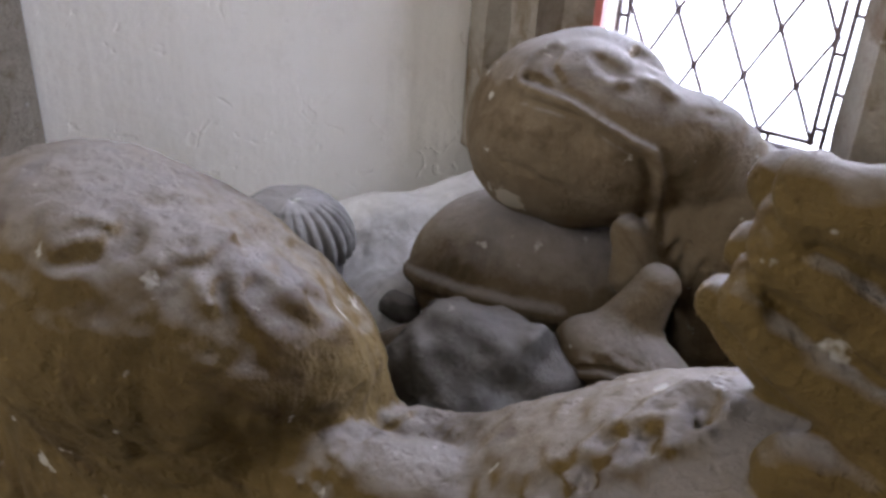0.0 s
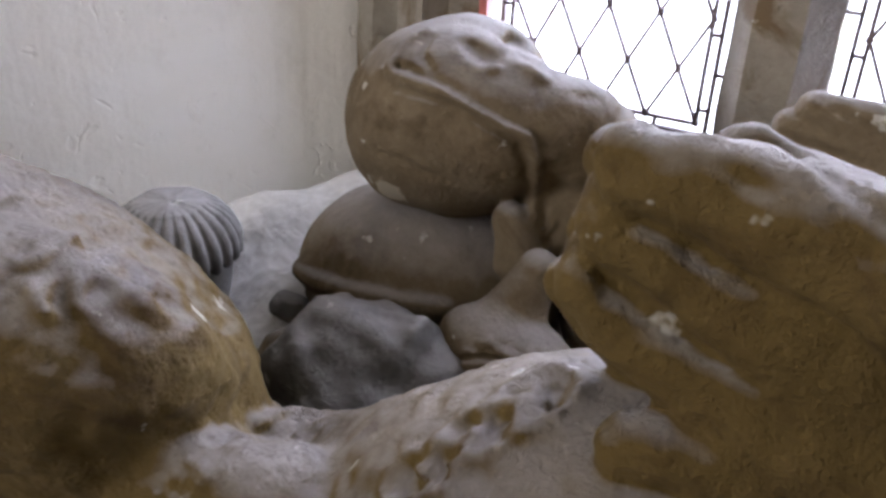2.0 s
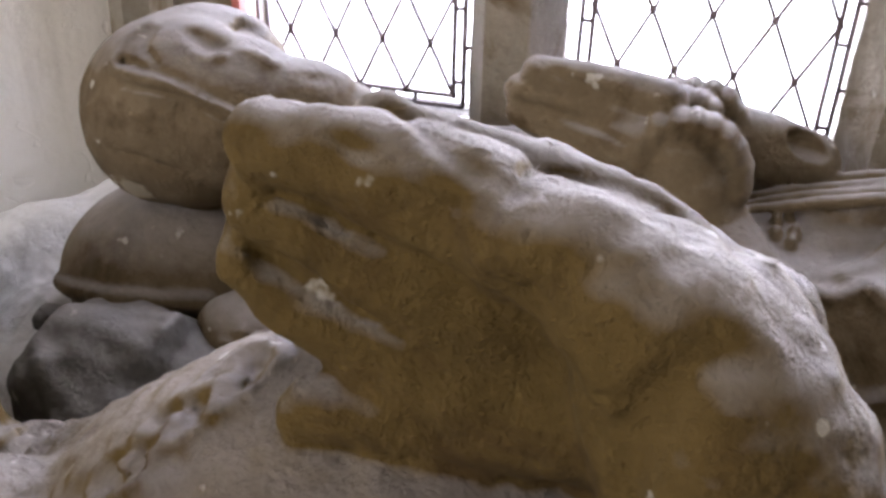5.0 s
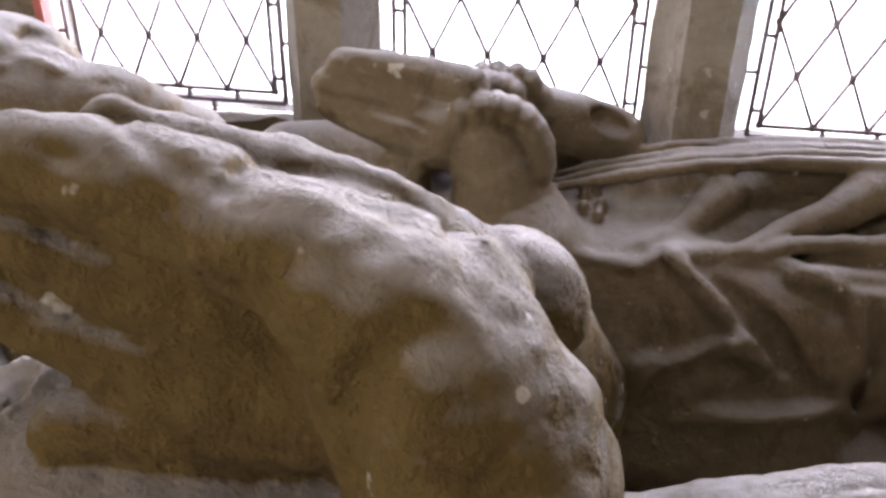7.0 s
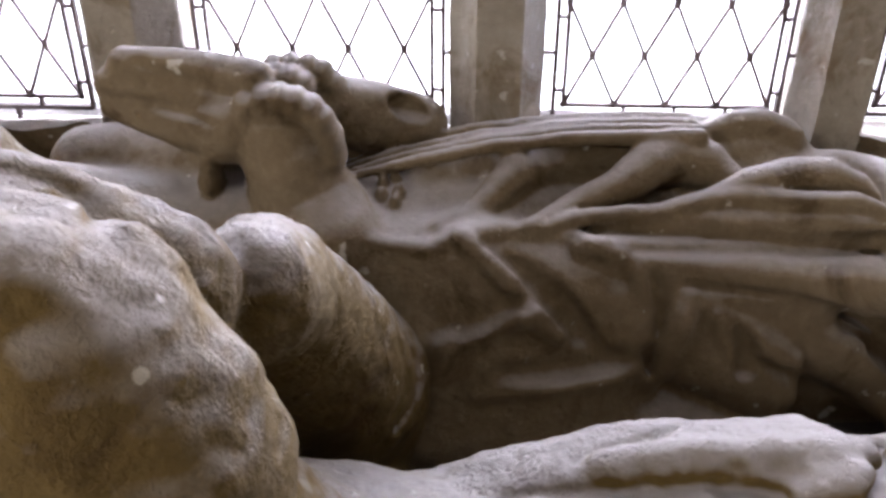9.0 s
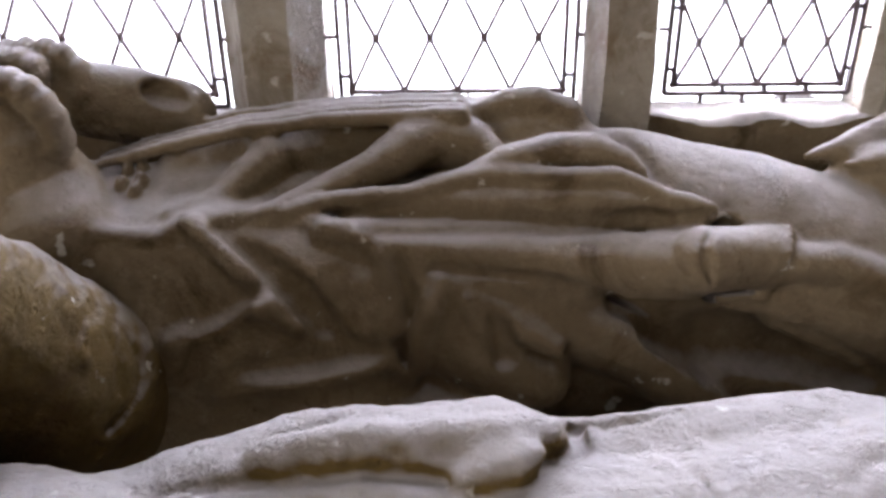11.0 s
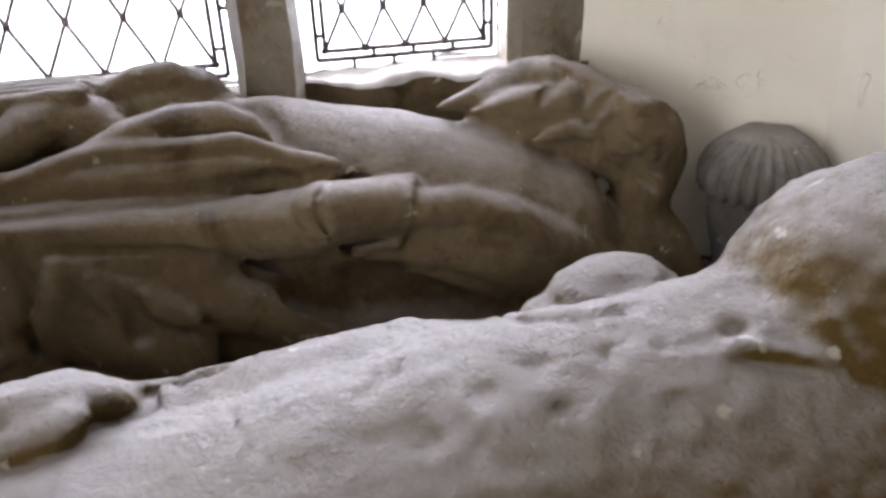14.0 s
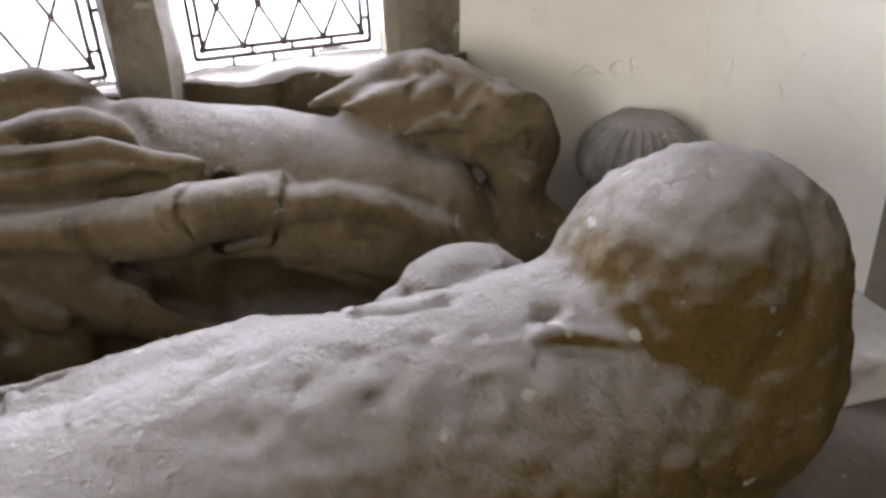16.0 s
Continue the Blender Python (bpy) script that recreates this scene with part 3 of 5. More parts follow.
    c.tube((0.025, -0.763, 1.31, 0.04), (0.064, -0.76, 1.3, 0.043), (0.111, -0.76, 1.289, 0.047), (0.14, -0.76, 1.273, 0.05), k=0.02, flat=0.75)
    c.tube((-0.005, -0.768, 1.243, 0.028), (0.057, -0.765, 1.236, 0.036), (0.118, -0.765, 1.238, 0.045), k=0.02, flat=0.75)
    c.tube((-0.01, -0.775, 1.204, 0.024), (0.031, -0.77, 1.202, 0.028), (0.089, -0.77, 1.215, 0.035), k=0.015)
    c.tube((-0.053, -0.785, 1.196, 0.018), (-0.036, -0.785, 1.202, 0.02), (-0.005, -0.78, 1.201, 0.022), k=0.008)
    c.tube((-0.034, -0.719, 1.34, 0.02), (-0.0, -0.71, 1.324, 0.024), (0.048, -0.712, 1.312, 0.028), (0.095, -0.71, 1.292, 0.034), (0.122, -0.697, 1.267, 0.038), (0.146, -0.68, 1.237, 0.045), k=0.012)
    c.tube((0.054, -0.787, 1.324, 0.026), (0.09, -0.79, 1.319, 0.032), (0.108, -0.793, 1.307, 0.038), (0.128, -0.797, 1.292, 0.045), (0.139, -0.797, 1.277, 0.05), (0.151, -0.799, 1.262, 0.055), (0.156, -0.799, 1.249, 0.058), (0.165, -0.8, 1.229, 0.06), (0.174, -0.806, 1.2, 0.064), k=0.02)
    c.tube((0.15, -0.785, 1.252, 0.055), (0.169, -0.79, 1.224, 0.06), (0.179, -0.795, 1.196, 0.062), (0.16, -0.82, 1.05, 0.075), (0.14, -0.83, 0.92, 0.085), k=0.03)
    c.tube((0.18, -0.62, 1.199, 0.046), (0.162, -0.52, 1.134, 0.06), (0.166, -0.44, 1.034, 0.08), (0.188, -0.375, 0.926, 0.099), (0.176, -0.37, 0.874, 0.1), k=0.02)
    c.tube((0.12, -0.70, 1.16, 0.06), (0.12, -0.70, 1.0, 0.12), k=0.05)
    # grooves between the fingers, knuckles
    c.seam((-0.074, -0.787, 1.331, 0.002), (-0.056, -0.78, 1.319, 0.0035), (-0.035, -0.781, 1.313, 0.004), (-0.007, -0.787, 1.309, 0.004), (0.017, -0.796, 1.307, 0.0035), (0.033, -0.797, 1.3, 0.003), (0.048, -0.793, 1.289, 0.002), k=0.004, cut=True)
    c.seam((-0.094, -0.776, 1.291, 0.002), (-0.078, -0.778, 1.282, 0.0035), (-0.055, -0.778, 1.272, 0.004), (-0.026, -0.782, 1.264, 0.004), (-0.0, -0.788, 1.258, 0.003), (0.021, -0.79, 1.254, 0.002), k=0.004, cut=True)
    c.seam((-0.035, -0.787, 1.361, 0.002), (-0.021, -0.789, 1.358, 0.005), (-0.005, -0.794, 1.352, 0.002), k=0.008, cut=True)
    c.seam((0.014, -0.793, 1.35, 0.001), (0.023, -0.795, 1.346, 0.003), (0.031, -0.798, 1.342, 0.002), k=0.012, cut=True)
    c.seam((-0.026, -0.727, 1.356, 0.003), (0.005, -0.772, 1.365, 0.004), (0.022, -0.778, 1.359, 0.004), (0.04, -0.788, 1.352, 0.004), (0.059, -0.791, 1.35, 0.003), k=0.012, cut=True)
    c.seam((0.055, -0.776, 1.352, 0.004), (0.062, -0.728, 1.332, 0.003), (0.096, -0.717, 1.327, 0.004), (0.125, -0.711, 1.311, 0.005), (0.157, -0.76, 1.321, 0.005), (0.174, -0.763, 1.311, 0.003), k=0.012, cut=True)
    c.seam((0.153, -0.83, 1.312, 0.003), (0.136, -0.84, 1.305, 0.007), (0.125, -0.844, 1.289, 0.009), (0.122, -0.847, 1.264, 0.009), (0.121, -0.844, 1.236, 0.008), k=0.02, cut=True)
    # broken hem and pleats across the thigh
    c.seam((0.336, -0.595, 0.992, 0.004), (0.395, -0.608, 1.009, 0.006), (0.458, -0.615, 1.023, 0.008), (0.524, -0.618, 1.032, 0.009), (0.569, -0.623, 1.028, 0.008), k=0.006, cut=True)
    c.seam((0.631, -0.603, 1.03, 0.005), (0.651, -0.589, 1.021, 0.007), (0.666, -0.569, 1.016, 0.009), (0.663, -0.55, 1.014, 0.009), k=0.006, cut=True)
    c.seam((0.664, -0.544, 1.007, 0.008), (0.697, -0.545, 1.017, 0.007), (0.737, -0.54, 1.02, 0.005), (0.768, -0.535, 1.022, 0.003), k=0.005, cut=True)
    c.seam((0.403, -0.585, 1.016, 0.003), (0.441, -0.574, 1.028, 0.005), (0.481, -0.567, 1.037, 0.005), (0.515, -0.548, 1.034, 0.004), k=0.004, cut=True)
    c.ball((0.602, -0.614, 1.032), (0.034, 0.02, 0.016), (0, -10, 10), k=0.004)
    c.seam((0.432, -0.591, 1.024, 0.008), (0.506, -0.595, 1.04, 0.012), (0.592, -0.591, 1.041, 0.012), (0.644, -0.579, 1.028, 0.008), k=0.03)
    c.seam((0.72, -0.588, 1.024, 0.002), (0.73, -0.633, 1.043, 0.004), (0.739, -0.667, 1.048, 0.002), k=0.003, cut=True)
    c.seam((0.924, -0.524, 1.017, 0.003), (0.936, -0.598, 1.065, 0.005), (0.969, -0.624, 1.075, 0.005), (1.011, -0.623, 1.077, 0.005), k=0.01, cut=True)
    c.ball((1.076, -0.669, 1.078), (0.013, 0.008, 0.007), (0, -20, 0), k=0.01, cut=True)
    c.seam((1.055, -0.685, 1.074, 0.003), (1.075, -0.685, 1.073, 0.005), (1.096, -0.694, 1.07, 0.005), (1.124, -0.704, 1.066, 0.002), k=0.012)
    c.seam((1.054, -0.695, 1.07, 0.003), (1.081, -0.699, 1.068, 0.006), (1.114, -0.707, 1.064, 0.004), k=0.012, cut=True)
    c.seam((1.129, -0.696, 1.093, 0.002), (1.134, -0.707, 1.081, 0.004), (1.14, -0.715, 1.062, 0.002), k=0.006)
    c.ball((0.844, -0.641, 1.065), (0.008, 0.006, 0.004), (0, 0, 20), k=0.012, cut=True)
    c.ball((0.82, -0.658, 1.061), (0.008, 0.006, 0.004), (0, 0, 0), k=0.012, cut=True)
    c.ball((0.871, -0.647, 1.071), (0.008, 0.006, 0.004), (0, 0, 10), k=0.012, cut=True)
    c.ball((0.891, -0.684, 1.07), (0.008, 0.006, 0.004), (0, 0, 0), k=0.012, cut=True)
    c.ball((0.932, -0.669, 1.075), (0.008, 0.006, 0.004), (0, 0, 20), k=0.012, cut=True)
    c.ball((0.98, -0.67, 1.076), (0.008, 0.006, 0.004), (0, 0, 20), k=0.012, cut=True)
    c.ball((1.013, -0.71, 1.061), (0.008, 0.006, 0.004), (0, 0, 20), k=0.012, cut=True)
    c.ball((0.938, -0.706, 1.064), (0.008, 0.006, 0.004), (0, 0, 20), k=0.012, cut=True)
    c.ball((0.85, -0.709, 1.057), (0.008, 0.006, 0.004), (0, 0, 20), k=0.012, cut=True)
    c.ball((1.018, -0.675, 1.076), (0.008, 0.006, 0.004), (0, 0, 0), k=0.012, cut=True)
    # worn face: eye, broken nose, cheek, mouth
    c.seam((-0.55, -0.895, 1.21, 0.002), (-0.552, -0.881, 1.218, 0.0035), (-0.547, -0.868, 1.222, 0.004), (-0.535, -0.859, 1.221, 0.0035), (-0.523, -0.857, 1.217, 0.002), k=0.006)
    c.seam((-0.546, -0.896, 1.208, 0.002), (-0.538, -0.9, 1.201, 0.0035), (-0.526, -0.894, 1.199, 0.004), (-0.515, -0.882, 1.204, 0.0035), (-0.52, -0.861, 1.215, 0.002), k=0.005, cut=True)
    c.seam((-0.549, -0.889, 1.214, 0.002), (-0.546, -0.878, 1.22, 0.003), (-0.535, -0.865, 1.219, 0.003), (-0.523, -0.86, 1.217, 0.002), k=0.004, cut=True)
    c.seam((-0.54, -0.889, 1.21, 0.004), (-0.533, -0.88, 1.211, 0.006), (-0.527, -0.87, 1.214, 0.004), k=0.01)
    c.seam((-0.548, -0.906, 1.2, 0.002), (-0.53, -0.904, 1.191, 0.004), (-0.514, -0.892, 1.196, 0.002), k=0.012)
    c.seam((-0.525, -0.841, 1.221, 0.003), (-0.512, -0.848, 1.216, 0.007), (-0.503, -0.862, 1.211, 0.006), (-0.504, -0.871, 1.207, 0.003), k=0.024, cut=True)
    c.seam((-0.547, -0.801, 1.224, 0.003), (-0.537, -0.793, 1.218, 0.005), (-0.53, -0.78, 1.212, 0.003), k=0.008)
    c.seam((-0.535, -0.812, 1.223, 0.002), (-0.527, -0.806, 1.22, 0.004), (-0.517, -0.797, 1.216, 0.002), k=0.006, cut=True)
    c.seam((-0.471, -0.841, 1.206, 0.003), (-0.464, -0.835, 1.202, 0.005), (-0.465, -0.819, 1.203, 0.006), (-0.47, -0.804, 1.203, 0.006), (-0.468, -0.789, 1.198, 0.003), k=0.006)
    c.seam((-0.481, -0.821, 1.212, 0.003), (-0.479, -0.806, 1.209, 0.005), (-0.468, -0.794, 1.204, 0.005), k=0.008)
    c.seam((-0.446, -0.822, 1.2, 0.002), (-0.437, -0.836, 1.195, 0.005), (-0.427, -0.844, 1.188, 0.004), (-0.418, -0.844, 1.183, 0.002), k=0.006, cut=True)
    c.seam((-0.461, -0.845, 1.199, 0.002), (-0.443, -0.851, 1.193, 0.005), (-0.424, -0.853, 1.182, 0.006), (-0.406, -0.849, 1.171, 0.004), k=0.01)
    c.seam((-0.437, -0.809, 1.197, 0.003), (-0.428, -0.829, 1.193, 0.006), (-0.417, -0.837, 1.184, 0.004), k=0.014)
    c.seam((-0.414, -0.852, 1.181, 0.002), (-0.399, -0.848, 1.168, 0.004), (-0.384, -0.85, 1.148, 0.003), k=0.02, cut=True)
    c.seam((-0.422, -0.806, 1.19, 0.004), (-0.402, -0.804, 1.183, 0.007), (-0.385, -0.803, 1.17, 0.005), k=0.02)
    c.seam((-0.434, -0.782, 1.187, 0.002), (-0.406, -0.789, 1.182, 0.004), (-0.389, -0.78, 1.165, 0.002), k=0.012, cut=True)
    # hair in long strands beside the head
    for j in range(11):
        x = -0.585 - 0.03 * j
        w = 0.012 * math.sin(2.1 * j)
        c.tube((x - 0.06, -0.835, 1.065, 0.013), (x + w, -0.868, 0.97, 0.017), (x + 0.045 - w, -0.895, 0.88, 0.018), (x + 0.05 + w, -0.905, 0.79, 0.02), k=0.010)
    # collar, border and jewelled clasps on the breast
    c.ball((-0.338, -0.703, 1.031), (0.006, 0.006, 0.003), (0, 0, 101), k=0.005)
    c.ball((-0.359, -0.691, 1.02), (0.006, 0.006, 0.003), (0, 0, 5), k=0.005)
    c.ball((-0.318, -0.716, 1.041), (0.006, 0.006, 0.005), (0, 0, 15), k=0.005)
    c.ball((-0.345, -0.718, 1.031), (0.006, 0.006, 0.004), (0, 0, 70), k=0.005)
    c.ball((-0.359, -0.718, 1.032), (0.007, 0.006, 0.005), (0, 0, 67), k=0.005)
    c.ball((-0.329, -0.725, 1.035), (0.006, 0.006, 0.005), (0, 0, 164), k=0.005)
    c.ball((-0.356, -0.727, 1.033), (0.007, 0.006, 0.005), (0, 0, 49), k=0.005)
    c.ball((-0.363, -0.735, 1.042), (0.005, 0.006, 0.004), (0, 0, 95), k=0.005)
    c.ball((-0.344, -0.728, 1.032), (0.005, 0.006, 0.004), (0, 0, 171), k=0.005)
    c.ball((-0.323, -0.791, 1.083), (0.006, 0.006, 0.003), (0, 0, 63), k=0.005)
    c.ball((-0.339, -0.785, 1.077), (0.006, 0.006, 0.003), (0, 0, 140), k=0.005)
    c.ball((-0.307, -0.799, 1.088), (0.008, 0.006, 0.003), (0, 0, 74), k=0.005)
    c.ball((-0.325, -0.806, 1.084), (0.007, 0.006, 0.005), (0, 0, 130), k=0.005)
    c.ball((-0.34, -0.803, 1.081), (0.006, 0.006, 0.004), (0, 0, 73), k=0.005)
    c.ball((-0.311, -0.811, 1.087), (0.006, 0.006, 0.003), (0, 0, 78), k=0.005)
    c.ball((-0.329, -0.817, 1.082), (0.006, 0.006, 0.005), (0, 0, 20), k=0.005)
    c.ball((-0.342, -0.814, 1.079), (0.005, 0.006, 0.004), (0, 0, 71), k=0.005)
    c.ball((-0.315, -0.821, 1.084), (0.007, 0.006, 0.004), (0, 0, 179), k=0.005)
    c.ball((-0.332, -0.827, 1.078), (0.006, 0.006, 0.005), (0, 0, 50), k=0.005)
    c.ball((-0.345, -0.826, 1.076), (0.005, 0.006, 0.005), (0, 0, 162), k=0.005)
    c.ball((-0.32, -0.829, 1.079), (0.007, 0.006, 0.004), (0, 0, 91), k=0.005)
    c.ball((-0.336, -0.835, 1.072), (0.006, 0.006, 0.004), (0, 0, 162), k=0.005)
    c.ball((-0.349, -0.834, 1.071), (0.007, 0.006, 0.005), (0, 0, 25), k=0.005)
    c.ball((-0.323, -0.837, 1.073), (0.008, 0.006, 0.004), (0, 0, 71), k=0.005)
    c.ball((-0.34, -0.841, 1.065), (0.007, 0.006, 0.004), (0, 0, 60), k=0.005)
    c.ball((-0.352, -0.841, 1.064), (0.005, 0.006, 0.005), (0, 0, 74), k=0.005)
    c.ball((-0.329, -0.843, 1.065), (0.006, 0.006, 0.003), (0, 0, 178), k=0.005)
    c.ball((-0.345, -0.847, 1.058), (0.005, 0.006, 0.005), (0, 0, 73), k=0.005)
    c.ball((-0.357, -0.847, 1.057), (0.007, 0.006, 0.005), (0, 0, 4), k=0.005)
    c.ball((-0.333, -0.848, 1.058), (0.006, 0.006, 0.004), (0, 0, 39), k=0.005)
    c.seam((-0.359, -0.735, 1.043, 0.003), (-0.36, -0.692, 1.023, 0.005), (-0.332, -0.691, 1.03, 0.005), k=0.006)
    c.seam((-0.098, -0.736, 1.185, 0.0042), (-0.097, -0.754, 1.185, 0.0042), (-0.102, -0.771, 1.181, 0.0042), (-0.113, -0.782, 1.175, 0.0042), (-0.126, -0.788, 1.169, 0.0042), (-0.138, -0.785, 1.165, 0.0042), (-0.147, -0.775, 1.164, 0.0042), (-0.15, -0.76, 1.166, 0.0042), (-0.145, -0.742, 1.17, 0.0042), (-0.133, -0.726, 1.174, 0.0042), (-0.12, -0.717, 1.178, 0.0042), (-0.107, -0.723, 1.182, 0.0042), (-0.098, -0.736, 1.185, 0.0042), k=0.006)
    c.ball((-0.11, -0.76, 1.18), (0.009, 0.008, 0.007), (0, 0, 0), k=0.004, cut=True)
    c.ball((-0.126, -0.774, 1.173), (0.009, 0.008, 0.007), (0, 0, 0), k=0.004, cut=True)
    c.ball((-0.133, -0.755, 1.174), (0.009, 0.008, 0.007), (0, 0, 0), k=0.004, cut=True)
    c.ball((-0.117, -0.742, 1.18), (0.009, 0.008, 0.007), (0, 0, 0), k=0.004, cut=True)
    c.ball((-0.122, -0.759, 1.177), (0.008, 0.008, 0.005), (0, 0, 0), k=0.004)
    c.seam((-0.12, -0.769, 1.174, 0.0042), (-0.117, -0.787, 1.176, 0.0042), (-0.123, -0.795, 1.168, 0.0042), (-0.134, -0.804, 1.16, 0.0042), (-0.146, -0.807, 1.154, 0.0042), (-0.159, -0.804, 1.148, 0.0042), (-0.167, -0.796, 1.146, 0.0042), (-0.169, -0.785, 1.15, 0.0042), (-0.163, -0.773, 1.156, 0.0042), (-0.15, -0.768, 1.168, 0.0042), (-0.139, -0.758, 1.169, 0.0042), (-0.125, -0.766, 1.178, 0.0042), (-0.12, -0.769, 1.174, 0.0042), k=0.006)
    c.ball((-0.13, -0.79, 1.171), (0.009, 0.008, 0.007), (0, 0, 0), k=0.004, cut=True)
    c.ball((-0.146, -0.796, 1.158), (0.009, 0.008, 0.007), (0, 0, 0), k=0.004, cut=True)
    c.ball((-0.153, -0.781, 1.159), (0.009, 0.008, 0.007), (0, 0, 0), k=0.004, cut=True)
    c.ball((-0.136, -0.775, 1.169), (0.009, 0.008, 0.007), (0, 0, 0), k=0.004, cut=True)
    c.ball((-0.141, -0.788, 1.165), (0.008, 0.008, 0.005), (0, 0, 0), k=0.004)
    c.seam((-0.139, -0.805, 1.162, 0.0042), (-0.14, -0.811, 1.156, 0.0042), (-0.146, -0.819, 1.147, 0.0042), (-0.157, -0.826, 1.138, 0.0042), (-0.171, -0.829, 1.129, 0.0042), (-0.184, -0.826, 1.123, 0.0042), (-0.192, -0.819, 1.121, 0.0042), (-0.194, -0.809, 1.125, 0.0042), (-0.187, -0.799, 1.133, 0.0042), (-0.174, -0.793, 1.145, 0.0042), (-0.16, -0.79, 1.153, 0.0042), (-0.149, -0.789, 1.155, 0.0042), (-0.139, -0.805, 1.162, 0.0042), k=0.006)
    c.ball((-0.153, -0.813, 1.148), (0.009, 0.008, 0.007), (0, 0, 0), k=0.004, cut=True)
    c.ball((-0.17, -0.819, 1.135), (0.009, 0.008, 0.007), (0, 0, 0), k=0.004, cut=True)
    c.ball((-0.176, -0.808, 1.137), (0.009, 0.008, 0.007), (0, 0, 0), k=0.004, cut=True)
    c.ball((-0.157, -0.805, 1.152), (0.009, 0.008, 0.007), (0, 0, 0), k=0.004, cut=True)
    c.ball((-0.165, -0.811, 1.142), (0.008, 0.008, 0.005), (0, 0, 0), k=0.004)
    # creases at the elbow
    c.seam((0.258, -0.388, 1.012, 0.002), (0.274, -0.392, 0.975, 0.005), (0.277, -0.414, 0.947, 0.005), (0.261, -0.442, 0.932, 0.005), (0.24, -0.459, 0.919, 0.003), k=0.004, cut=True)
    c.seam((0.253, -0.413, 1.028, 0.002), (0.266, -0.418, 0.99, 0.004), (0.266, -0.433, 0.962, 0.004), (0.244, -0.461, 0.943, 0.003), k=0.004, cut=True)
    c.floor(SLAB + 0.004)
    c.rough(0.0022, 0.06, 3, 2)
    c.rough(0.0024, 0.014, 4, 2)
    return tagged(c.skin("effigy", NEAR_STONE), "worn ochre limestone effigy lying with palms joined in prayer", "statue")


def far_effigy():
    c = Clay((-0.62, -0.58, SLAB - 0.02), (1.38, 0.02, 1.34), 0.004)
    # trunk, legs and the mass of drapery down to the slab
    c.tube((0.423, -0.129, 1.01, 0.085), (0.513, -0.13, 1.007, 0.09), (0.648, -0.131, 1.006, 0.095), (0.764, -0.155, 0.991, 0.115), (0.887, -0.172, 0.963, 0.12), (0.894, -0.171, 0.963, 0.12), (0.998, -0.192, 0.944, 0.11), (1.079, -0.199, 0.924, 0.09), k=0.03)
    c.tube((0.054, -0.239, 1.009, 0.09), (0.212, -0.209, 0.997, 0.09), (0.388, -0.178, 1.001, 0.09), k=0.03)
    c.tube((-0.16, -0.25, 0.96, 0.12), (0.1, -0.19, 0.94, 0.11), (0.3, -0.16, 0.94, 0.10), k=0.05)
    c.tube((-0.1, -0.25, 0.87, 0.09), (0.3, -0.24, 0.88, 0.09), (0.62, -0.225, 0.87, 0.09), (0.9, -0.20, 0.86, 0.08), (1.15, -0.19, 0.85, 0.08), k=0.04)
    c.tube((0.10, -0.33, 0.84, 0.06), (0.40, -0.335, 0.84, 0.065), (0.60, -0.32, 0.82, 0.06), k=0.035)
    # neck, head and hood
    c.tube((-0.27, -0.31, 1.095, 0.075), (-0.17, -0.28, 1.05, 0.085), (-0.05, -0.25, 1.0, 0.10), k=0.04)
    c.tube((-0.432, -0.305, 1.156, 0.09), (-0.396, -0.314, 1.191, 0.095), (-0.409, -0.348, 1.18, 0.1), (-0.39, -0.361, 1.194, 0.09), (-0.338, -0.361, 1.189, 0.08), (-0.297, -0.355, 1.194, 0.06), (-0.268, -0.349, 1.187, 0.045), k=0.012)
    c.tube((-0.425, -0.335, 1.167, 0.104), (-0.391, -0.335, 1.16, 0.095), k=0.03)
    c.tube((-0.249, -0.33, 1.201, 0.035), (-0.239, -0.32, 1.172, 0.05), (-0.224, -0.3, 1.136, 0.07), k=0.04)
    # long joined palms
    c.tube((-0.047, -0.215, 1.223, 0.0185), (0.006, -0.215, 1.219, 0.021), (0.085, -0.215, 1.204, 0.026), k=0.008)
    c.tube((-0.067, -0.215, 1.2, 0.019), (-0.009, -0.215, 1.191, 0.023), (0.065, -0.215, 1.175, 0.03), k=0.007)
    c.tube((-0.067, -0.215, 1.177, 0.017), (-0.024, -0.215, 1.163, 0.022), (0.061, -0.23, 1.154, 0.034), k=0.007)
    c.tube((-0.043, -0.227, 1.226, 0.0185), (0.009, -0.229, 1.224, 0.021), (0.088, -0.232, 1.21, 0.026), k=0.008)
    c.tube((-0.062, -0.228, 1.204, 0.019), (-0.004, -0.231, 1.196, 0.023), (0.07, -0.235, 1.183, 0.03), k=0.007)
    c.tube((-0.062, -0.229, 1.182, 0.017), (-0.019, -0.232, 1.17, 0.022), (0.066, -0.253, 1.163, 0.034), k=0.007)
    c.tube((-0.144, -0.14, 1.069, 0.05), (-0.069, -0.15, 1.078, 0.055), (0.019, -0.17, 1.081, 0.06), k=0.03)
    # wrists and forearms
    c.tube((0.113, -0.245, 1.153, 0.044), (0.131, -0.25, 1.117, 0.052), (0.144, -0.248, 1.075, 0.06), (0.166, -0.276, 1.041, 0.068), k=0.012)
    c.tube((0.078, -0.18, 1.156, 0.04), (0.139, -0.15, 1.155, 0.042), (0.198, -0.12, 1.133, 0.044), (0.254, -0.1, 1.114, 0.04), k=0.015)
    c.ball((0.251, -0.133, 1.148), (0.03, 0.02, 0.014), (0, 20, 0), k=0.008, cut=True)
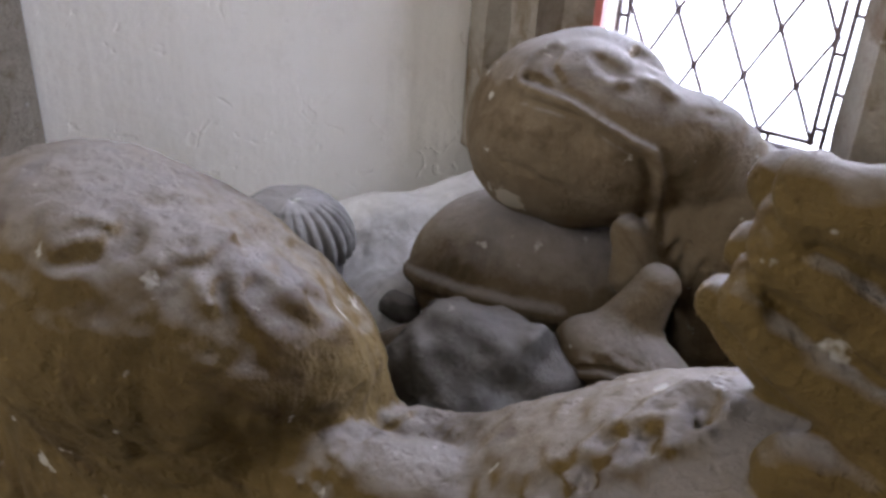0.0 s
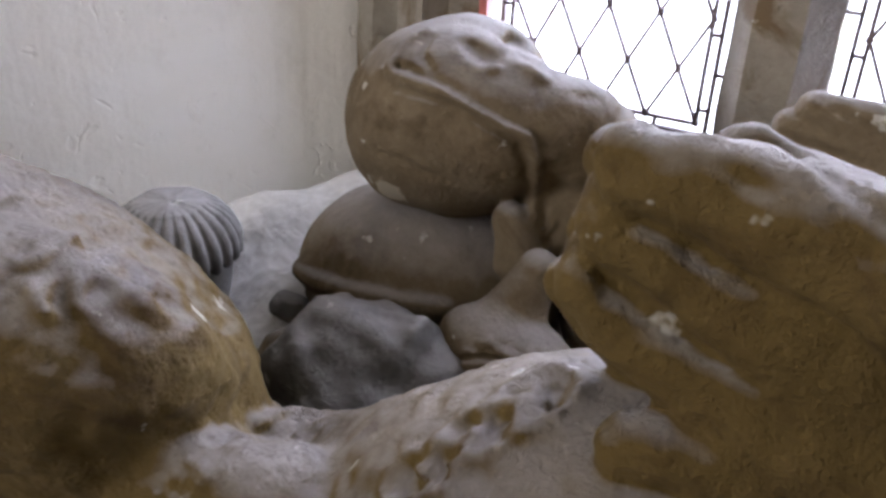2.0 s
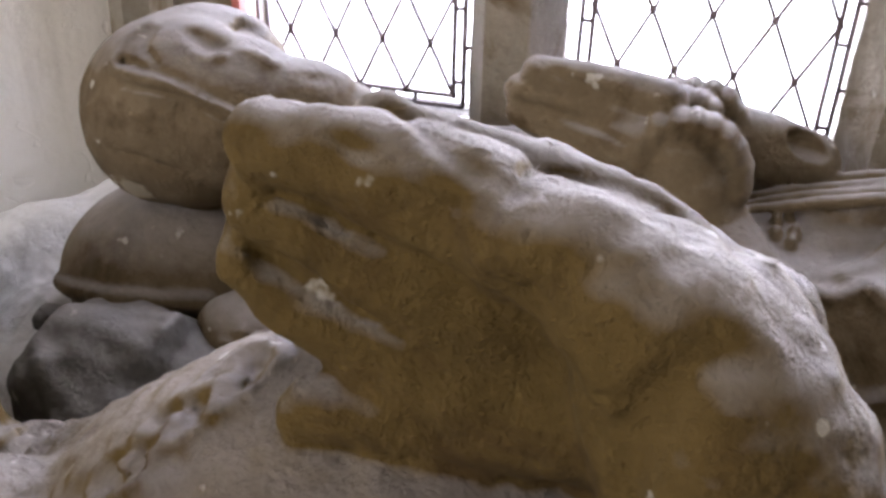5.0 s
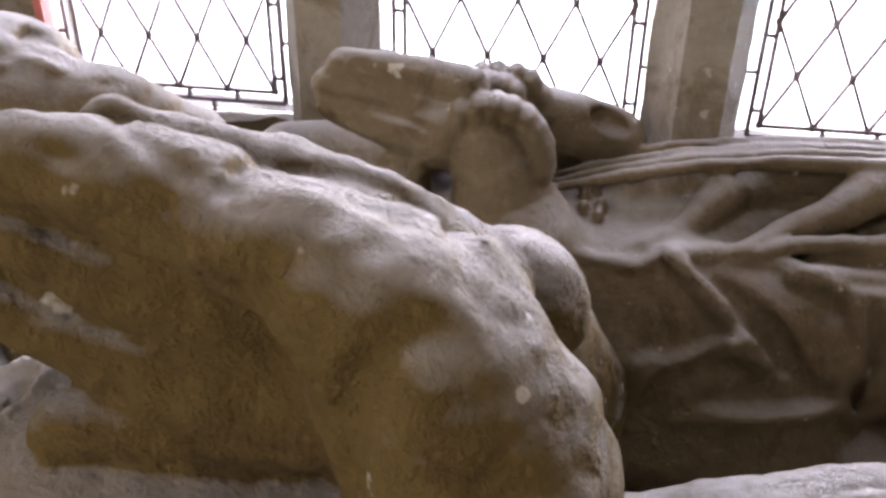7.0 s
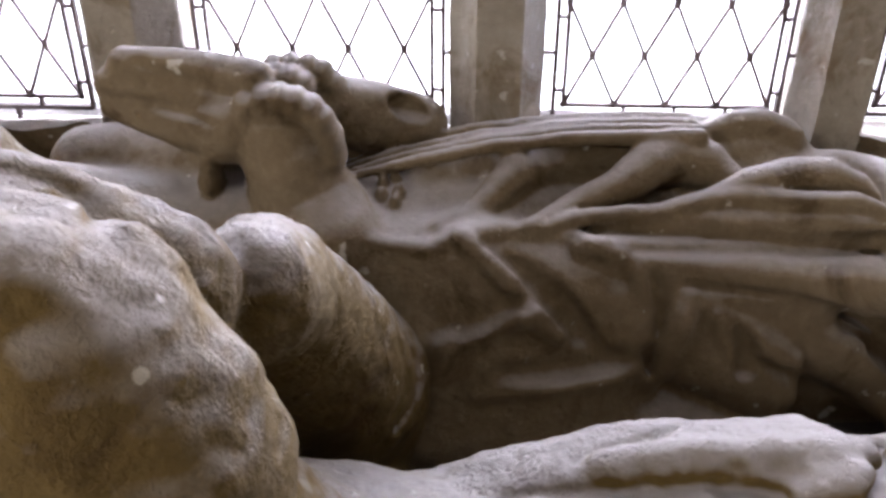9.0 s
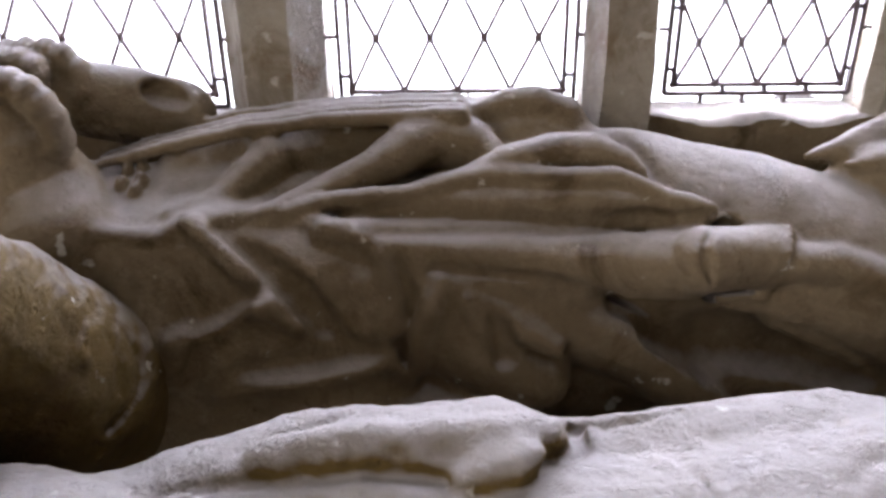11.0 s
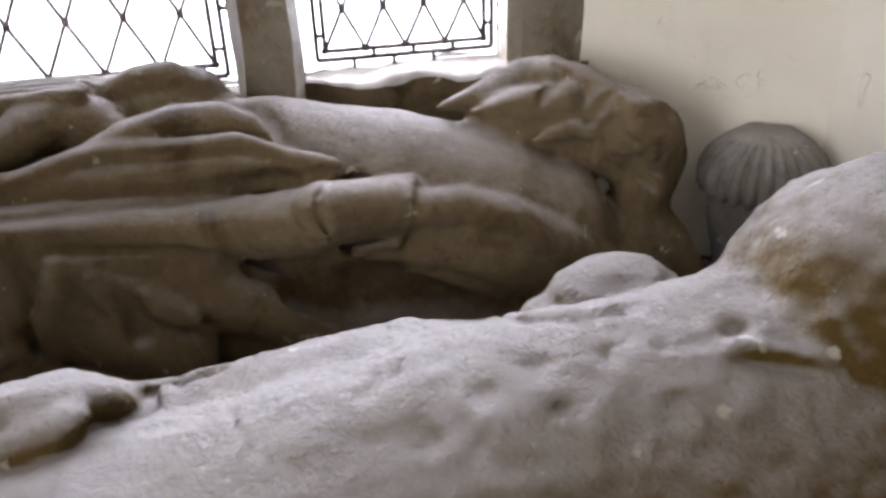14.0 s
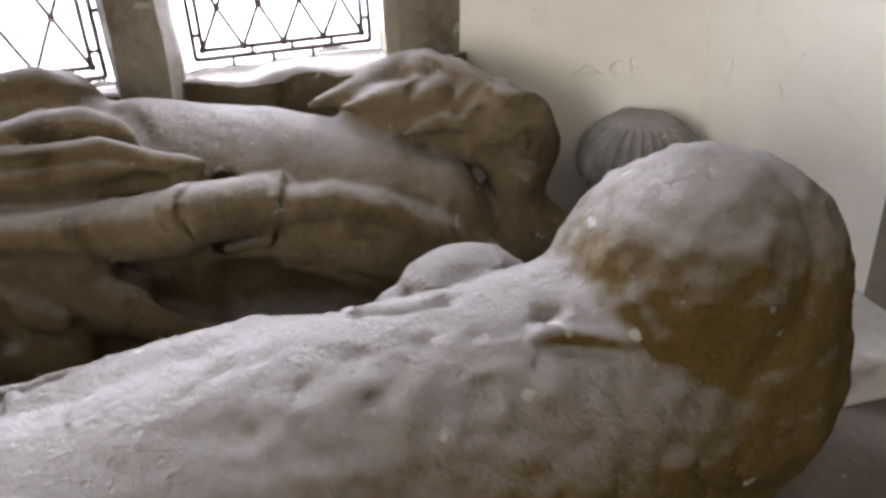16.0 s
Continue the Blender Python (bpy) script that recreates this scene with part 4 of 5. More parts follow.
    c.seam((-0.064, -0.246, 1.199, 0.003), (-0.03, -0.251, 1.195, 0.006), (0.015, -0.259, 1.188, 0.006), (0.06, -0.281, 1.181, 0.003), k=0.008, cut=True)
    c.seam((-0.065, -0.244, 1.176, 0.003), (-0.037, -0.251, 1.174, 0.004), (-0.005, -0.261, 1.169, 0.003), k=0.008, cut=True)
    c.seam((-0.028, -0.244, 1.236, 0.003), (-0.003, -0.249, 1.227, 0.006), (0.045, -0.254, 1.216, 0.005), (0.086, -0.257, 1.201, 0.003), k=0.01, cut=True)
    # frilled cuffs
    c.ball((0.041, -0.255, 1.108), (0.0133, 0.0248, 0.0186), k=0.003)
    c.ball((0.045, -0.255, 1.13), (0.0133, 0.0248, 0.0186), k=0.003)
    c.ball((0.051, -0.255, 1.15), (0.0133, 0.0248, 0.0186), k=0.003)
    c.ball((0.06, -0.255, 1.166), (0.0133, 0.0248, 0.0186), k=0.003)
    c.ball((0.073, -0.255, 1.18), (0.0133, 0.0248, 0.0186), k=0.003)
    c.ball((0.089, -0.255, 1.191), (0.0133, 0.0248, 0.0186), k=0.003)
    c.ball((0.107, -0.255, 1.197), (0.0133, 0.0248, 0.0186), k=0.003)
    c.ball((0.124, -0.255, 1.199), (0.0133, 0.0248, 0.0186), k=0.003)
    c.ball((0.142, -0.255, 1.196), (0.0133, 0.0248, 0.0186), k=0.003)
    c.ball((0.157, -0.255, 1.188), (0.0133, 0.0248, 0.0186), k=0.003)
    c.ball((0.168, -0.255, 1.175), (0.0133, 0.0248, 0.0186), k=0.003)
    c.ball((0.176, -0.255, 1.158), (0.0133, 0.0248, 0.0186), k=0.003)
    c.ball((0.179, -0.255, 1.14), (0.0133, 0.0248, 0.0186), k=0.003)
    c.ball((0.007, -0.195, 1.139), (0.0129, 0.024, 0.018), k=0.003)
    c.ball((0.007, -0.195, 1.157), (0.0129, 0.024, 0.018), k=0.003)
    c.ball((0.019, -0.195, 1.169), (0.0129, 0.024, 0.018), k=0.003)
    c.ball((0.036, -0.195, 1.174), (0.0129, 0.024, 0.018), k=0.003)
    c.ball((0.054, -0.195, 1.181), (0.0129, 0.024, 0.018), k=0.003)
    c.ball((0.072, -0.195, 1.191), (0.0129, 0.024, 0.018), k=0.003)
    c.ball((0.089, -0.195, 1.199), (0.0129, 0.024, 0.018), k=0.003)
    c.ball((0.108, -0.195, 1.203), (0.0129, 0.024, 0.018), k=0.003)
    c.ball((0.126, -0.195, 1.201), (0.0129, 0.024, 0.018), k=0.003)
    c.ball((0.139, -0.195, 1.193), (0.0129, 0.024, 0.018), k=0.003)
    c.ball((0.096, -0.155, 1.201), (0.0125, 0.0232, 0.0174), k=0.003)
    c.ball((0.116, -0.155, 1.204), (0.0125, 0.0232, 0.0174), k=0.003)
    c.ball((0.137, -0.155, 1.203), (0.0125, 0.0232, 0.0174), k=0.003)
    c.ball((0.154, -0.155, 1.196), (0.0125, 0.0232, 0.0174), k=0.003)
    c.ball((0.166, -0.155, 1.181), (0.0125, 0.0232, 0.0174), k=0.003)
    c.ball((0.173, -0.155, 1.162), (0.0125, 0.0232, 0.0174), k=0.003)
    c.ball((0.177, -0.155, 1.14), (0.0125, 0.0232, 0.0174), k=0.003)
    # sleeve that hangs from the elbow
    c.tube((0.185, -0.27, 1.009, 0.055), (0.324, -0.28, 1.02, 0.06), (0.438, -0.285, 1.0, 0.06), (0.535, -0.295, 0.962, 0.055), (0.605, -0.31, 0.925, 0.045), (0.657, -0.32, 0.894, 0.035), k=0.03)
    c.tube((0.145, -0.31, 0.918, 0.06), (0.319, -0.31, 0.94, 0.06), (0.451, -0.315, 0.911, 0.06), k=0.04)
    c.tube((0.224, -0.308, 1.06, 0.01), (0.263, -0.312, 1.058, 0.01), (0.287, -0.316, 1.059, 0.01), (0.312, -0.304, 1.071, 0.012), (0.364, -0.293, 1.07, 0.013), (0.417, -0.287, 1.063, 0.013), (0.451, -0.297, 1.055, 0.014), (0.506, -0.295, 1.032, 0.014), (0.551, -0.31, 1.017, 0.015), (0.584, -0.322, 0.997, 0.014), (0.617, -0.335, 0.973, 0.013), (0.673, -0.345, 0.948, 0.01), k=0.01)
    # folds gathered under the arm
    c.tube((0.292, -0.29, 1.074, 0.008), (0.331, -0.251, 1.074, 0.014), (0.355, -0.225, 1.086, 0.02), (0.376, -0.205, 1.098, 0.023), (0.401, -0.185, 1.095, 0.022), (0.428, -0.168, 1.085, 0.018), k=0.014)
    c.tube((0.387, -0.293, 1.078, 0.008), (0.44, -0.245, 1.081, 0.016), (0.491, -0.225, 1.096, 0.022), (0.526, -0.2, 1.11, 0.028), (0.555, -0.18, 1.111, 0.03), (0.591, -0.18, 1.103, 0.028), (0.618, -0.2, 1.093, 0.018), k=0.012)
    c.tube((0.58, -0.25, 1.094, 0.01), (0.627, -0.235, 1.106, 0.017), (0.674, -0.22, 1.109, 0.02), (0.716, -0.215, 1.107, 0.02), (0.752, -0.22, 1.096, 0.016), (0.791, -0.24, 1.075, 0.008), k=0.01)
    # long thin folds along the breast
    c.tube((0.277, -0.18, 1.087, 0.025), (0.346, -0.16, 1.093, 0.035), (0.424, -0.14, 1.095, 0.042), (0.505, -0.125, 1.091, 0.046), (0.576, -0.115, 1.088, 0.048), (0.682, -0.11, 1.088, 0.05), k=0.03)
    c.tube((0.19, -0.215, 1.097, 0.005), (0.26, -0.205, 1.112, 0.007), (0.348, -0.195, 1.128, 0.008), (0.437, -0.19, 1.136, 0.009), (0.514, -0.185, 1.138, 0.01), (0.58, -0.185, 1.138, 0.01), k=0.005)
    c.tube((0.183, -0.19, 1.091, 0.005), (0.25, -0.18, 1.107, 0.007), (0.341, -0.17, 1.124, 0.008), (0.433, -0.165, 1.133, 0.009), (0.512, -0.16, 1.135, 0.01), (0.58, -0.16, 1.135, 0.01), k=0.005)
    c.tube((0.176, -0.165, 1.084, 0.005), (0.241, -0.155, 1.102, 0.007), (0.334, -0.145, 1.121, 0.008), (0.428, -0.14, 1.13, 0.009), (0.509, -0.135, 1.133, 0.01), (0.579, -0.135, 1.133, 0.01), k=0.005)
    c.tube((0.17, -0.14, 1.078, 0.005), (0.231, -0.13, 1.098, 0.007), (0.328, -0.12, 1.119, 0.008), (0.424, -0.115, 1.128, 0.009), (0.507, -0.11, 1.131, 0.01), (0.578, -0.11, 1.131, 0.01), k=0.005)
    c.tube((0.595, -0.141, 1.125, 0.012), (0.636, -0.126, 1.132, 0.018), (0.668, -0.123, 1.133, 0.019), (0.702, -0.135, 1.123, 0.012), k=0.012)
    c.seam((0.756, -0.163, 1.106, 0.013), (0.77, -0.198, 1.097, 0.014), (0.791, -0.239, 1.085, 0.01), k=0.022, cut=True)
    # the thrown-back cloak: crisp upper lip, trough, and a lower roll that ends broken off
    c.tube((0.47, -0.265, 1.058, 0.016), (0.585, -0.255, 1.067, 0.024), (0.702, -0.25, 1.066, 0.028), (0.789, -0.26, 1.058, 0.02), (0.823, -0.268, 1.054, 0.012), k=0.012)
    c.tube((0.403, -0.293, 1.076, 0.007), (0.445, -0.275, 1.081, 0.01), (0.484, -0.27, 1.083, 0.01), (0.529, -0.265, 1.083, 0.011), (0.575, -0.255, 1.094, 0.0115), (0.61, -0.252, 1.098, 0.0115), (0.672, -0.255, 1.095, 0.0115), (0.738, -0.255, 1.097, 0.011), (0.759, -0.257, 1.089, 0.01), (0.788, -0.262, 1.077, 0.0095), (0.833, -0.27, 1.066, 0.008), k=0.006)
    c.tube((0.447, -0.305, 1.058, 0.016), (0.528, -0.293, 1.036, 0.028), (0.613, -0.295, 1.027, 0.034), (0.699, -0.295, 1.021, 0.037), (0.784, -0.3, 1.02, 0.037), (0.807, -0.3, 1.019, 0.036), k=0.008)
    c.seam((0.499, -0.311, 1.063, 0.006), (0.586, -0.301, 1.061, 0.01), (0.67, -0.293, 1.059, 0.013), (0.757, -0.279, 1.056, 0.014), (0.829, -0.277, 1.058, 0.01), k=0.014, cut=True)
    c.ball((0.853, -0.28, 1.009), (0.026, 0.05, 0.05), (0, 6, 0), k=0.003, cut=True)
    c.tube((0.813, -0.321, 1.035, 0.032), (0.903, -0.271, 1.011, 0.033), k=0.005)
    c.seam((0.829, -0.303, 1.062, 0.004), (0.811, -0.338, 1.062, 0.006), (0.812, -0.351, 1.044, 0.007), (0.82, -0.348, 1.019, 0.004), k=0.004, cut=True)
    c.tube((0.914, -0.272, 1.041, 0.008), (0.904, -0.302, 1.031, 0.007), (0.891, -0.295, 0.979, 0.007), (0.847, -0.295, 0.976, 0.006), k=0.006)
    # lower robe, deep hollow and hems
    c.tube((0.538, -0.3, 1.008, 0.03), (0.67, -0.295, 0.962, 0.04), (0.761, -0.3, 0.917, 0.035), (0.826, -0.3, 0.86, 0.03), (0.882, -0.3, 0.795, 0.03), k=0.03)
    c.seam((0.553, -0.327, 1.028, 0.006), (0.618, -0.329, 1.023, 0.008), (0.668, -0.33, 1.016, 0.009), (0.72, -0.323, 0.995, 0.01), (0.778, -0.296, 0.948, 0.01), (0.817, -0.291, 0.913, 0.009), (0.84, -0.308, 0.887, 0.008), k=0.006, cut=True)
    c.tube((0.781, -0.31, 0.944, 0.02), (0.854, -0.29, 0.915, 0.04), (0.945, -0.28, 0.901, 0.045), (1.029, -0.27, 0.868, 0.035), k=0.02, cut=True)
    c.tube((0.926, -0.29, 1.015, 0.018), (0.972, -0.277, 1.005, 0.022), (1.015, -0.283, 0.989, 0.024), (1.076, -0.28, 0.946, 0.026), (1.148, -0.263, 0.891, 0.024), k=0.012)
    c.tube((0.933, -0.25, 0.963, 0.045), (1.019, -0.25, 0.931, 0.05), (1.103, -0.25, 0.89, 0.045), k=0.03)
    c.seam((0.907, -0.281, 0.94, 0.006), (0.957, -0.285, 0.921, 0.01), (1.013, -0.277, 0.888, 0.01), k=0.014)
    # feet wrapped in cloth, and the little beast they rest against
    c.tube((1.044, -0.15, 1.051, 0.04), (1.117, -0.145, 1.042, 0.05), (1.182, -0.15, 1.021, 0.055), k=0.03)
    c.tube((0.966, -0.16, 1.079, 0.004), (1.035, -0.13, 1.08, 0.02), (1.083, -0.11, 1.086, 0.026), (1.123, -0.1, 1.083, 0.028), k=0.016)
    c.tube((1.002, -0.18, 1.077, 0.004), (1.065, -0.173, 1.077, 0.02), (1.113, -0.173, 1.075, 0.026), k=0.014)
    c.tube((1.113, -0.129, 1.089, 0.026), (1.149, -0.146, 1.083, 0.026), (1.171, -0.168, 1.071, 0.024), k=0.012)
    c.tube((1.069, -0.205, 1.043, 0.004), (1.129, -0.191, 1.05, 0.016), (1.164, -0.184, 1.067, 0.022), (1.196, -0.176, 1.063, 0.024), k=0.01)
    c.tube((1.192, -0.19, 1.049, 0.036), (1.223, -0.181, 1.025, 0.042), (1.241, -0.16, 0.989, 0.042), (1.227, -0.17, 0.968, 0.042), k=0.012)
    c.tube((1.163, -0.197, 1.018, 0.022), (1.199, -0.187, 0.985, 0.03), (1.211, -0.199, 0.963, 0.034), k=0.014)
    c.tube((1.205, -0.19, 0.909, 0.05), (1.235, -0.19, 0.873, 0.05), (1.267, -0.19, 0.835, 0.04), k=0.03)
    c.seam((1.115, -0.14, 1.113, 0.005), (1.121, -0.155, 1.103, 0.009), (1.095, -0.179, 1.099, 0.01), (1.081, -0.193, 1.084, 0.006), k=0.006, cut=True)
    c.seam((1.172, -0.189, 1.088, 0.006), (1.148, -0.201, 1.074, 0.01), (1.136, -0.206, 1.06, 0.007), k=0.008, cut=True)
    c.seam((1.191, -0.182, 1.088, 0.004), (1.165, -0.207, 1.071, 0.008), (1.167, -0.216, 1.047, 0.009), (1.19, -0.222, 1.032, 0.005), k=0.006, cut=True)
    c.seam((1.116, -0.206, 1.055, 0.008), (1.15, -0.201, 1.039, 0.01), (1.145, -0.209, 1.015, 0.008), k=0.008)
    c.seam((1.156, -0.217, 1.017, 0.006), (1.192, -0.216, 1.005, 0.01), (1.214, -0.23, 0.977, 0.007), k=0.008, cut=True)
    c.seam((1.205, -0.222, 1.024, 0.005), (1.217, -0.223, 1.03, 0.005), (1.227, -0.222, 1.015, 0.005), (1.222, -0.215, 0.993, 0.005), (1.21, -0.215, 1.003, 0.005), (1.205, -0.222, 1.024, 0.005), k=0.004, cut=True)
    c.seam((1.182, -0.19, 1.081, 0.006), (1.192, -0.215, 1.075, 0.009), (1.233, -0.197, 1.065, 0.007), k=0.008)
    # creases of the sleeve
    c.seam((0.317, -0.315, 1.075, 0.0108), (0.341, -0.324, 1.058, 0.0135), (0.37, -0.337, 1.036, 0.0162), (0.394, -0.344, 1.008, 0.0175), (0.419, -0.349, 0.983, 0.0162), k=0.012)
    c.seam((0.342, -0.32, 1.073, 0.0068), (0.386, -0.335, 1.044, 0.0135), (0.422, -0.345, 1.011, 0.0175), (0.446, -0.35, 0.978, 0.0162), (0.468, -0.357, 0.96, 0.0081), k=0.012, cut=True)
    c.seam((0.294, -0.363, 0.966, 0.0095), (0.333, -0.355, 0.982, 0.0121), (0.381, -0.357, 1.007, 0.0121), k=0.02)
    c.seam((0.321, -0.364, 0.987, 0.0068), (0.365, -0.352, 1.014, 0.0108), (0.389, -0.356, 1.027, 0.0081), k=0.02, cut=True)
    c.seam((0.517, -0.321, 1.039, 0.0054), (0.52, -0.335, 1.009, 0.0149), (0.524, -0.348, 0.979, 0.0175), (0.525, -0.341, 0.927, 0.0135), k=0.01, cut=True)
    c.seam((0.5, -0.321, 1.04, 0.0081), (0.509, -0.326, 1.005, 0.0121), (0.513, -0.336, 0.971, 0.0108), k=0.014)
    c.seam((0.558, -0.331, 1.018, 0.0081), (0.548, -0.342, 0.987, 0.0135), (0.538, -0.341, 0.94, 0.0121), (0.525, -0.334, 0.903, 0.0081), k=0.014)
    c.seam((0.584, -0.338, 1.0, 0.0054), (0.595, -0.34, 0.971, 0.0081), (0.614, -0.344, 0.952, 0.0095), k=0.008)
    c.seam((0.607, -0.342, 0.989, 0.0041), (0.62, -0.348, 0.969, 0.0135), (0.623, -0.349, 0.939, 0.0135), k=0.008, cut=True)
    c.seam((0.337, -0.371, 0.914, 0.004), (0.406, -0.374, 0.927, 0.007), (0.461, -0.368, 0.937, 0.008), (0.509, -0.347, 0.935, 0.006), (0.523, -0.342, 0.909, 0.003), k=0.02)
    c.seam((0.364, -0.371, 0.942, 0.0068), (0.429, -0.366, 0.947, 0.0135), (0.483, -0.357, 0.952, 0.0108), k=0.02, cut=True)
    c.seam((0.45, -0.315, 1.07, 0.0081), (0.461, -0.315, 1.067, 0.0121), (0.472, -0.318, 1.062, 0.0081), k=0.004)
    # ornament on the breast
    c.ball((0.225, -0.237, 1.082), (0.007, 0.01, 0.014), (0, 0, 0), k=0.004)
    c.ball((0.225, -0.217, 1.087), (0.007, 0.01, 0.014), (0, 0, 0), k=0.004)
    c.ball((0.241, -0.247, 1.077), (0.007, 0.01, 0.014), (0, 0, 0), k=0.004)
    c.ball((0.244, -0.232, 1.083), (0.007, 0.01, 0.014), (0, 0, 0), k=0.004)
    c.ball((0.238, -0.205, 1.088), (0.007, 0.01, 0.014), (0, 0, 0), k=0.004)
    # hood: folded edge, seam and fillet; worn face
    c.seam((-0.442, -0.42, 1.242, 0.006), (-0.399, -0.436, 1.243, 0.008), (-0.362, -0.434, 1.239, 0.008), (-0.325, -0.431, 1.226, 0.008), (-0.294, -0.424, 1.212, 0.008), (-0.278, -0.412, 1.204, 0.009), (-0.27, -0.408, 1.187, 0.009), (-0.274, -0.39, 1.149, 0.009), (-0.279, -0.384, 1.106, 0.009), (-0.281, -0.383, 1.082, 0.008), k=0.006)
    c.seam((-0.437, -0.417, 1.25, 0.004), (-0.381, -0.434, 1.25, 0.005), (-0.338, -0.432, 1.238, 0.005), (-0.303, -0.427, 1.225, 0.005), (-0.273, -0.413, 1.211, 0.005), (-0.261, -0.41, 1.184, 0.006), (-0.266, -0.385, 1.136, 0.006), (-0.267, -0.385, 1.097, 0.006), k=0.005, cut=True)
    c.seam((-0.421, -0.436, 1.233, 0.003), (-0.364, -0.44, 1.231, 0.004), (-0.316, -0.434, 1.215, 0.004), (-0.287, -0.423, 1.198, 0.004), (-0.28, -0.414, 1.175, 0.004), (-0.286, -0.403, 1.144, 0.003), k=0.005, cut=True)
    c.seam((-0.432, -0.426, 1.249, 0.006), (-0.429, -0.399, 1.266, 0.007), (-0.415, -0.381, 1.279, 0.006), k=0.007)
    c.seam((-0.383, -0.426, 1.255, 0.004), (-0.403, -0.414, 1.266, 0.005), (-0.404, -0.391, 1.278, 0.004), k=0.006, cut=True)
    c.seam((-0.465, -0.435, 1.16, 0.002), (-0.415, -0.448, 1.165, 0.003), (-0.378, -0.441, 1.153, 0.003), (-0.345, -0.427, 1.141, 0.002), k=0.003, cut=True)
    c.seam((-0.375, -0.389, 1.082, 0.005), (-0.327, -0.356, 1.075, 0.004), k=0.006, cut=True)
    c.ball((-0.348, -0.386, 1.27), (0.024, 0.012, 0.008), (0, 20, 0), k=0.02, cut=True)
    c.ball((-0.329, -0.396, 1.259), (0.008, 0.008, 0.006), (0, 0, 0), k=0.01)
    c.ball((-0.34, -0.321, 1.267), (0.016, 0.016, 0.006), (0, 0, 0), k=0.02, cut=True)
    c.seam((-0.328, -0.379, 1.261, 0.004), (-0.302, -0.376, 1.259, 0.006), (-0.284, -0.374, 1.25, 0.004), k=0.014)
    c.seam((-0.257, -0.372, 1.239, 0.002), (-0.246, -0.362, 1.237, 0.003), (-0.238, -0.353, 1.236, 0.002), k=0.01, cut=True)
    # hood gathered below the chin, neck folds
    c.tube((-0.299, -0.4, 1.104, 0.02), (-0.291, -0.4, 1.086, 0.022), (-0.285, -0.4, 1.061, 0.028), k=0.01)
    c.seam((-0.237, -0.381, 1.101, 0.004), (-0.249, -0.375, 1.057, 0.006), k=0.006, cut=True)
    c.seam((-0.224, -0.379, 1.094, 0.004), (-0.233, -0.374, 1.055, 0.006), (-0.251, -0.331, 0.984, 0.004), k=0.006)
    c.seam((-0.247, -0.382, 1.104, 0.004), (-0.262, -0.383, 1.078, 0.006), k=0.006, cut=True)
    c.seam((-0.216, -0.377, 1.075, 0.004), (-0.221, -0.369, 1.043, 0.006), (-0.227, -0.351, 0.995, 0.004), k=0.006)
    c.floor(SLAB + 0.004)
    c.rough(0.0014, 0.06, 5, 2)
    c.rough(0.0008, 0.015, 6, 2)
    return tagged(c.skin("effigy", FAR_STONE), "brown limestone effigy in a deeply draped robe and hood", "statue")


near_effigy()
far_effigy()


# ---- loose stones, pillow, finials ----
def lump(name, at, r, turn, mat, label, seed, step=0.004, worn=0.008, cuts=()):
    lo = [a - 1.25 * max(r) for a in at]
    hi = [a + 1.25 * max(r) for a in at]
    c = Clay(lo, hi, step)
    c.ball(at, r, turn)
    for p, q in cuts:
        c.ball(p, q, k=0.012, cut=True)
    c.rough(worn, max(r) * 0.7, seed, 3)
    c.rough(0.0015, 0.015, seed + 50, 2)
    ob = c.skin(name, mat)
    return tagged(ob, label, "stone")


def pillow():
    c = Clay((-0.66, -0.50, SLAB - 0.01), (-0.16, -0.10, 1.10), 0.004)
    c.ball((-0.435, -0.32, 0.965), (0.178, 0.138, 0.112), (0, -6, 0))
    c.ball((-0.42, -0.30, 0.86), (0.165, 0.12, 0.10), k=0.05)
    c.seam((-0.60, -0.36, 0.945, 0.007), (-0.52, -0.43, 0.975, 0.011), (-0.43, -0.445, 0.99, 0.012), (-0.35, -0.435, 0.995, 0.010), k=0.008)
    c.seam((-0.60, -0.37, 0.925, 0.004), (-0.52, -0.44, 0.955, 0.008), (-0.43, -0.45, 0.968, 0.008), (-0.35, -0.44, 0.975, 0.006), k=0.006, cut=True)
    c.floor(SLAB + 0.004)
    c.rough(0.0016, 0.04, 9, 2)
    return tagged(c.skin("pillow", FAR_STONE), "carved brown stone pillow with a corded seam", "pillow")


def fragment():
    """The broken carved piece with drapery and a stump that lies on the robe."""
    c = Clay((-0.38, -0.62, SLAB), (-0.08, -0.38, 1.14), 0.0036)
    c.tube((-0.30, -0.48, 0.91, 0.07), (-0.22, -0.48, 0.93, 0.07), k=0.03)
    c.ball((-0.25, -0.485, 0.998), (0.080, 0.05, 0.045), (0, 14, 0), k=0.03)
    c.tube((-0.262, -0.46, 1.03, 0.034), (-0.245, -0.44, 1.075, 0.024), k=0.02)
    c.tube((-0.18, -0.49, 0.99, 0.030), (-0.155, -0.49, 0.985, 0.030), (-0.135, -0.49, 0.99, 0.020), k=0.010)
    for j in range(7):
        u = 0.011 * j
        c.seam((-0.305 + 0.7 * u, -0.53, 0.985 + u, 0.003), (-0.255 + 0.2 * u, -0.53, 1.005 + u, 0.006), (-0.195 - 0.3 * u, -0.52, 1.0 + 0.8 * u, 0.003), k=0.006, cut=(j % 2 == 0))
    c.floor(SLAB + 0.004)
    c.rough(0.002, 0.04, 12, 2)
    return tagged(c.skin("carved_fragment", FAR_STONE), "broken piece of carved drapery beside the pillow", "stone")


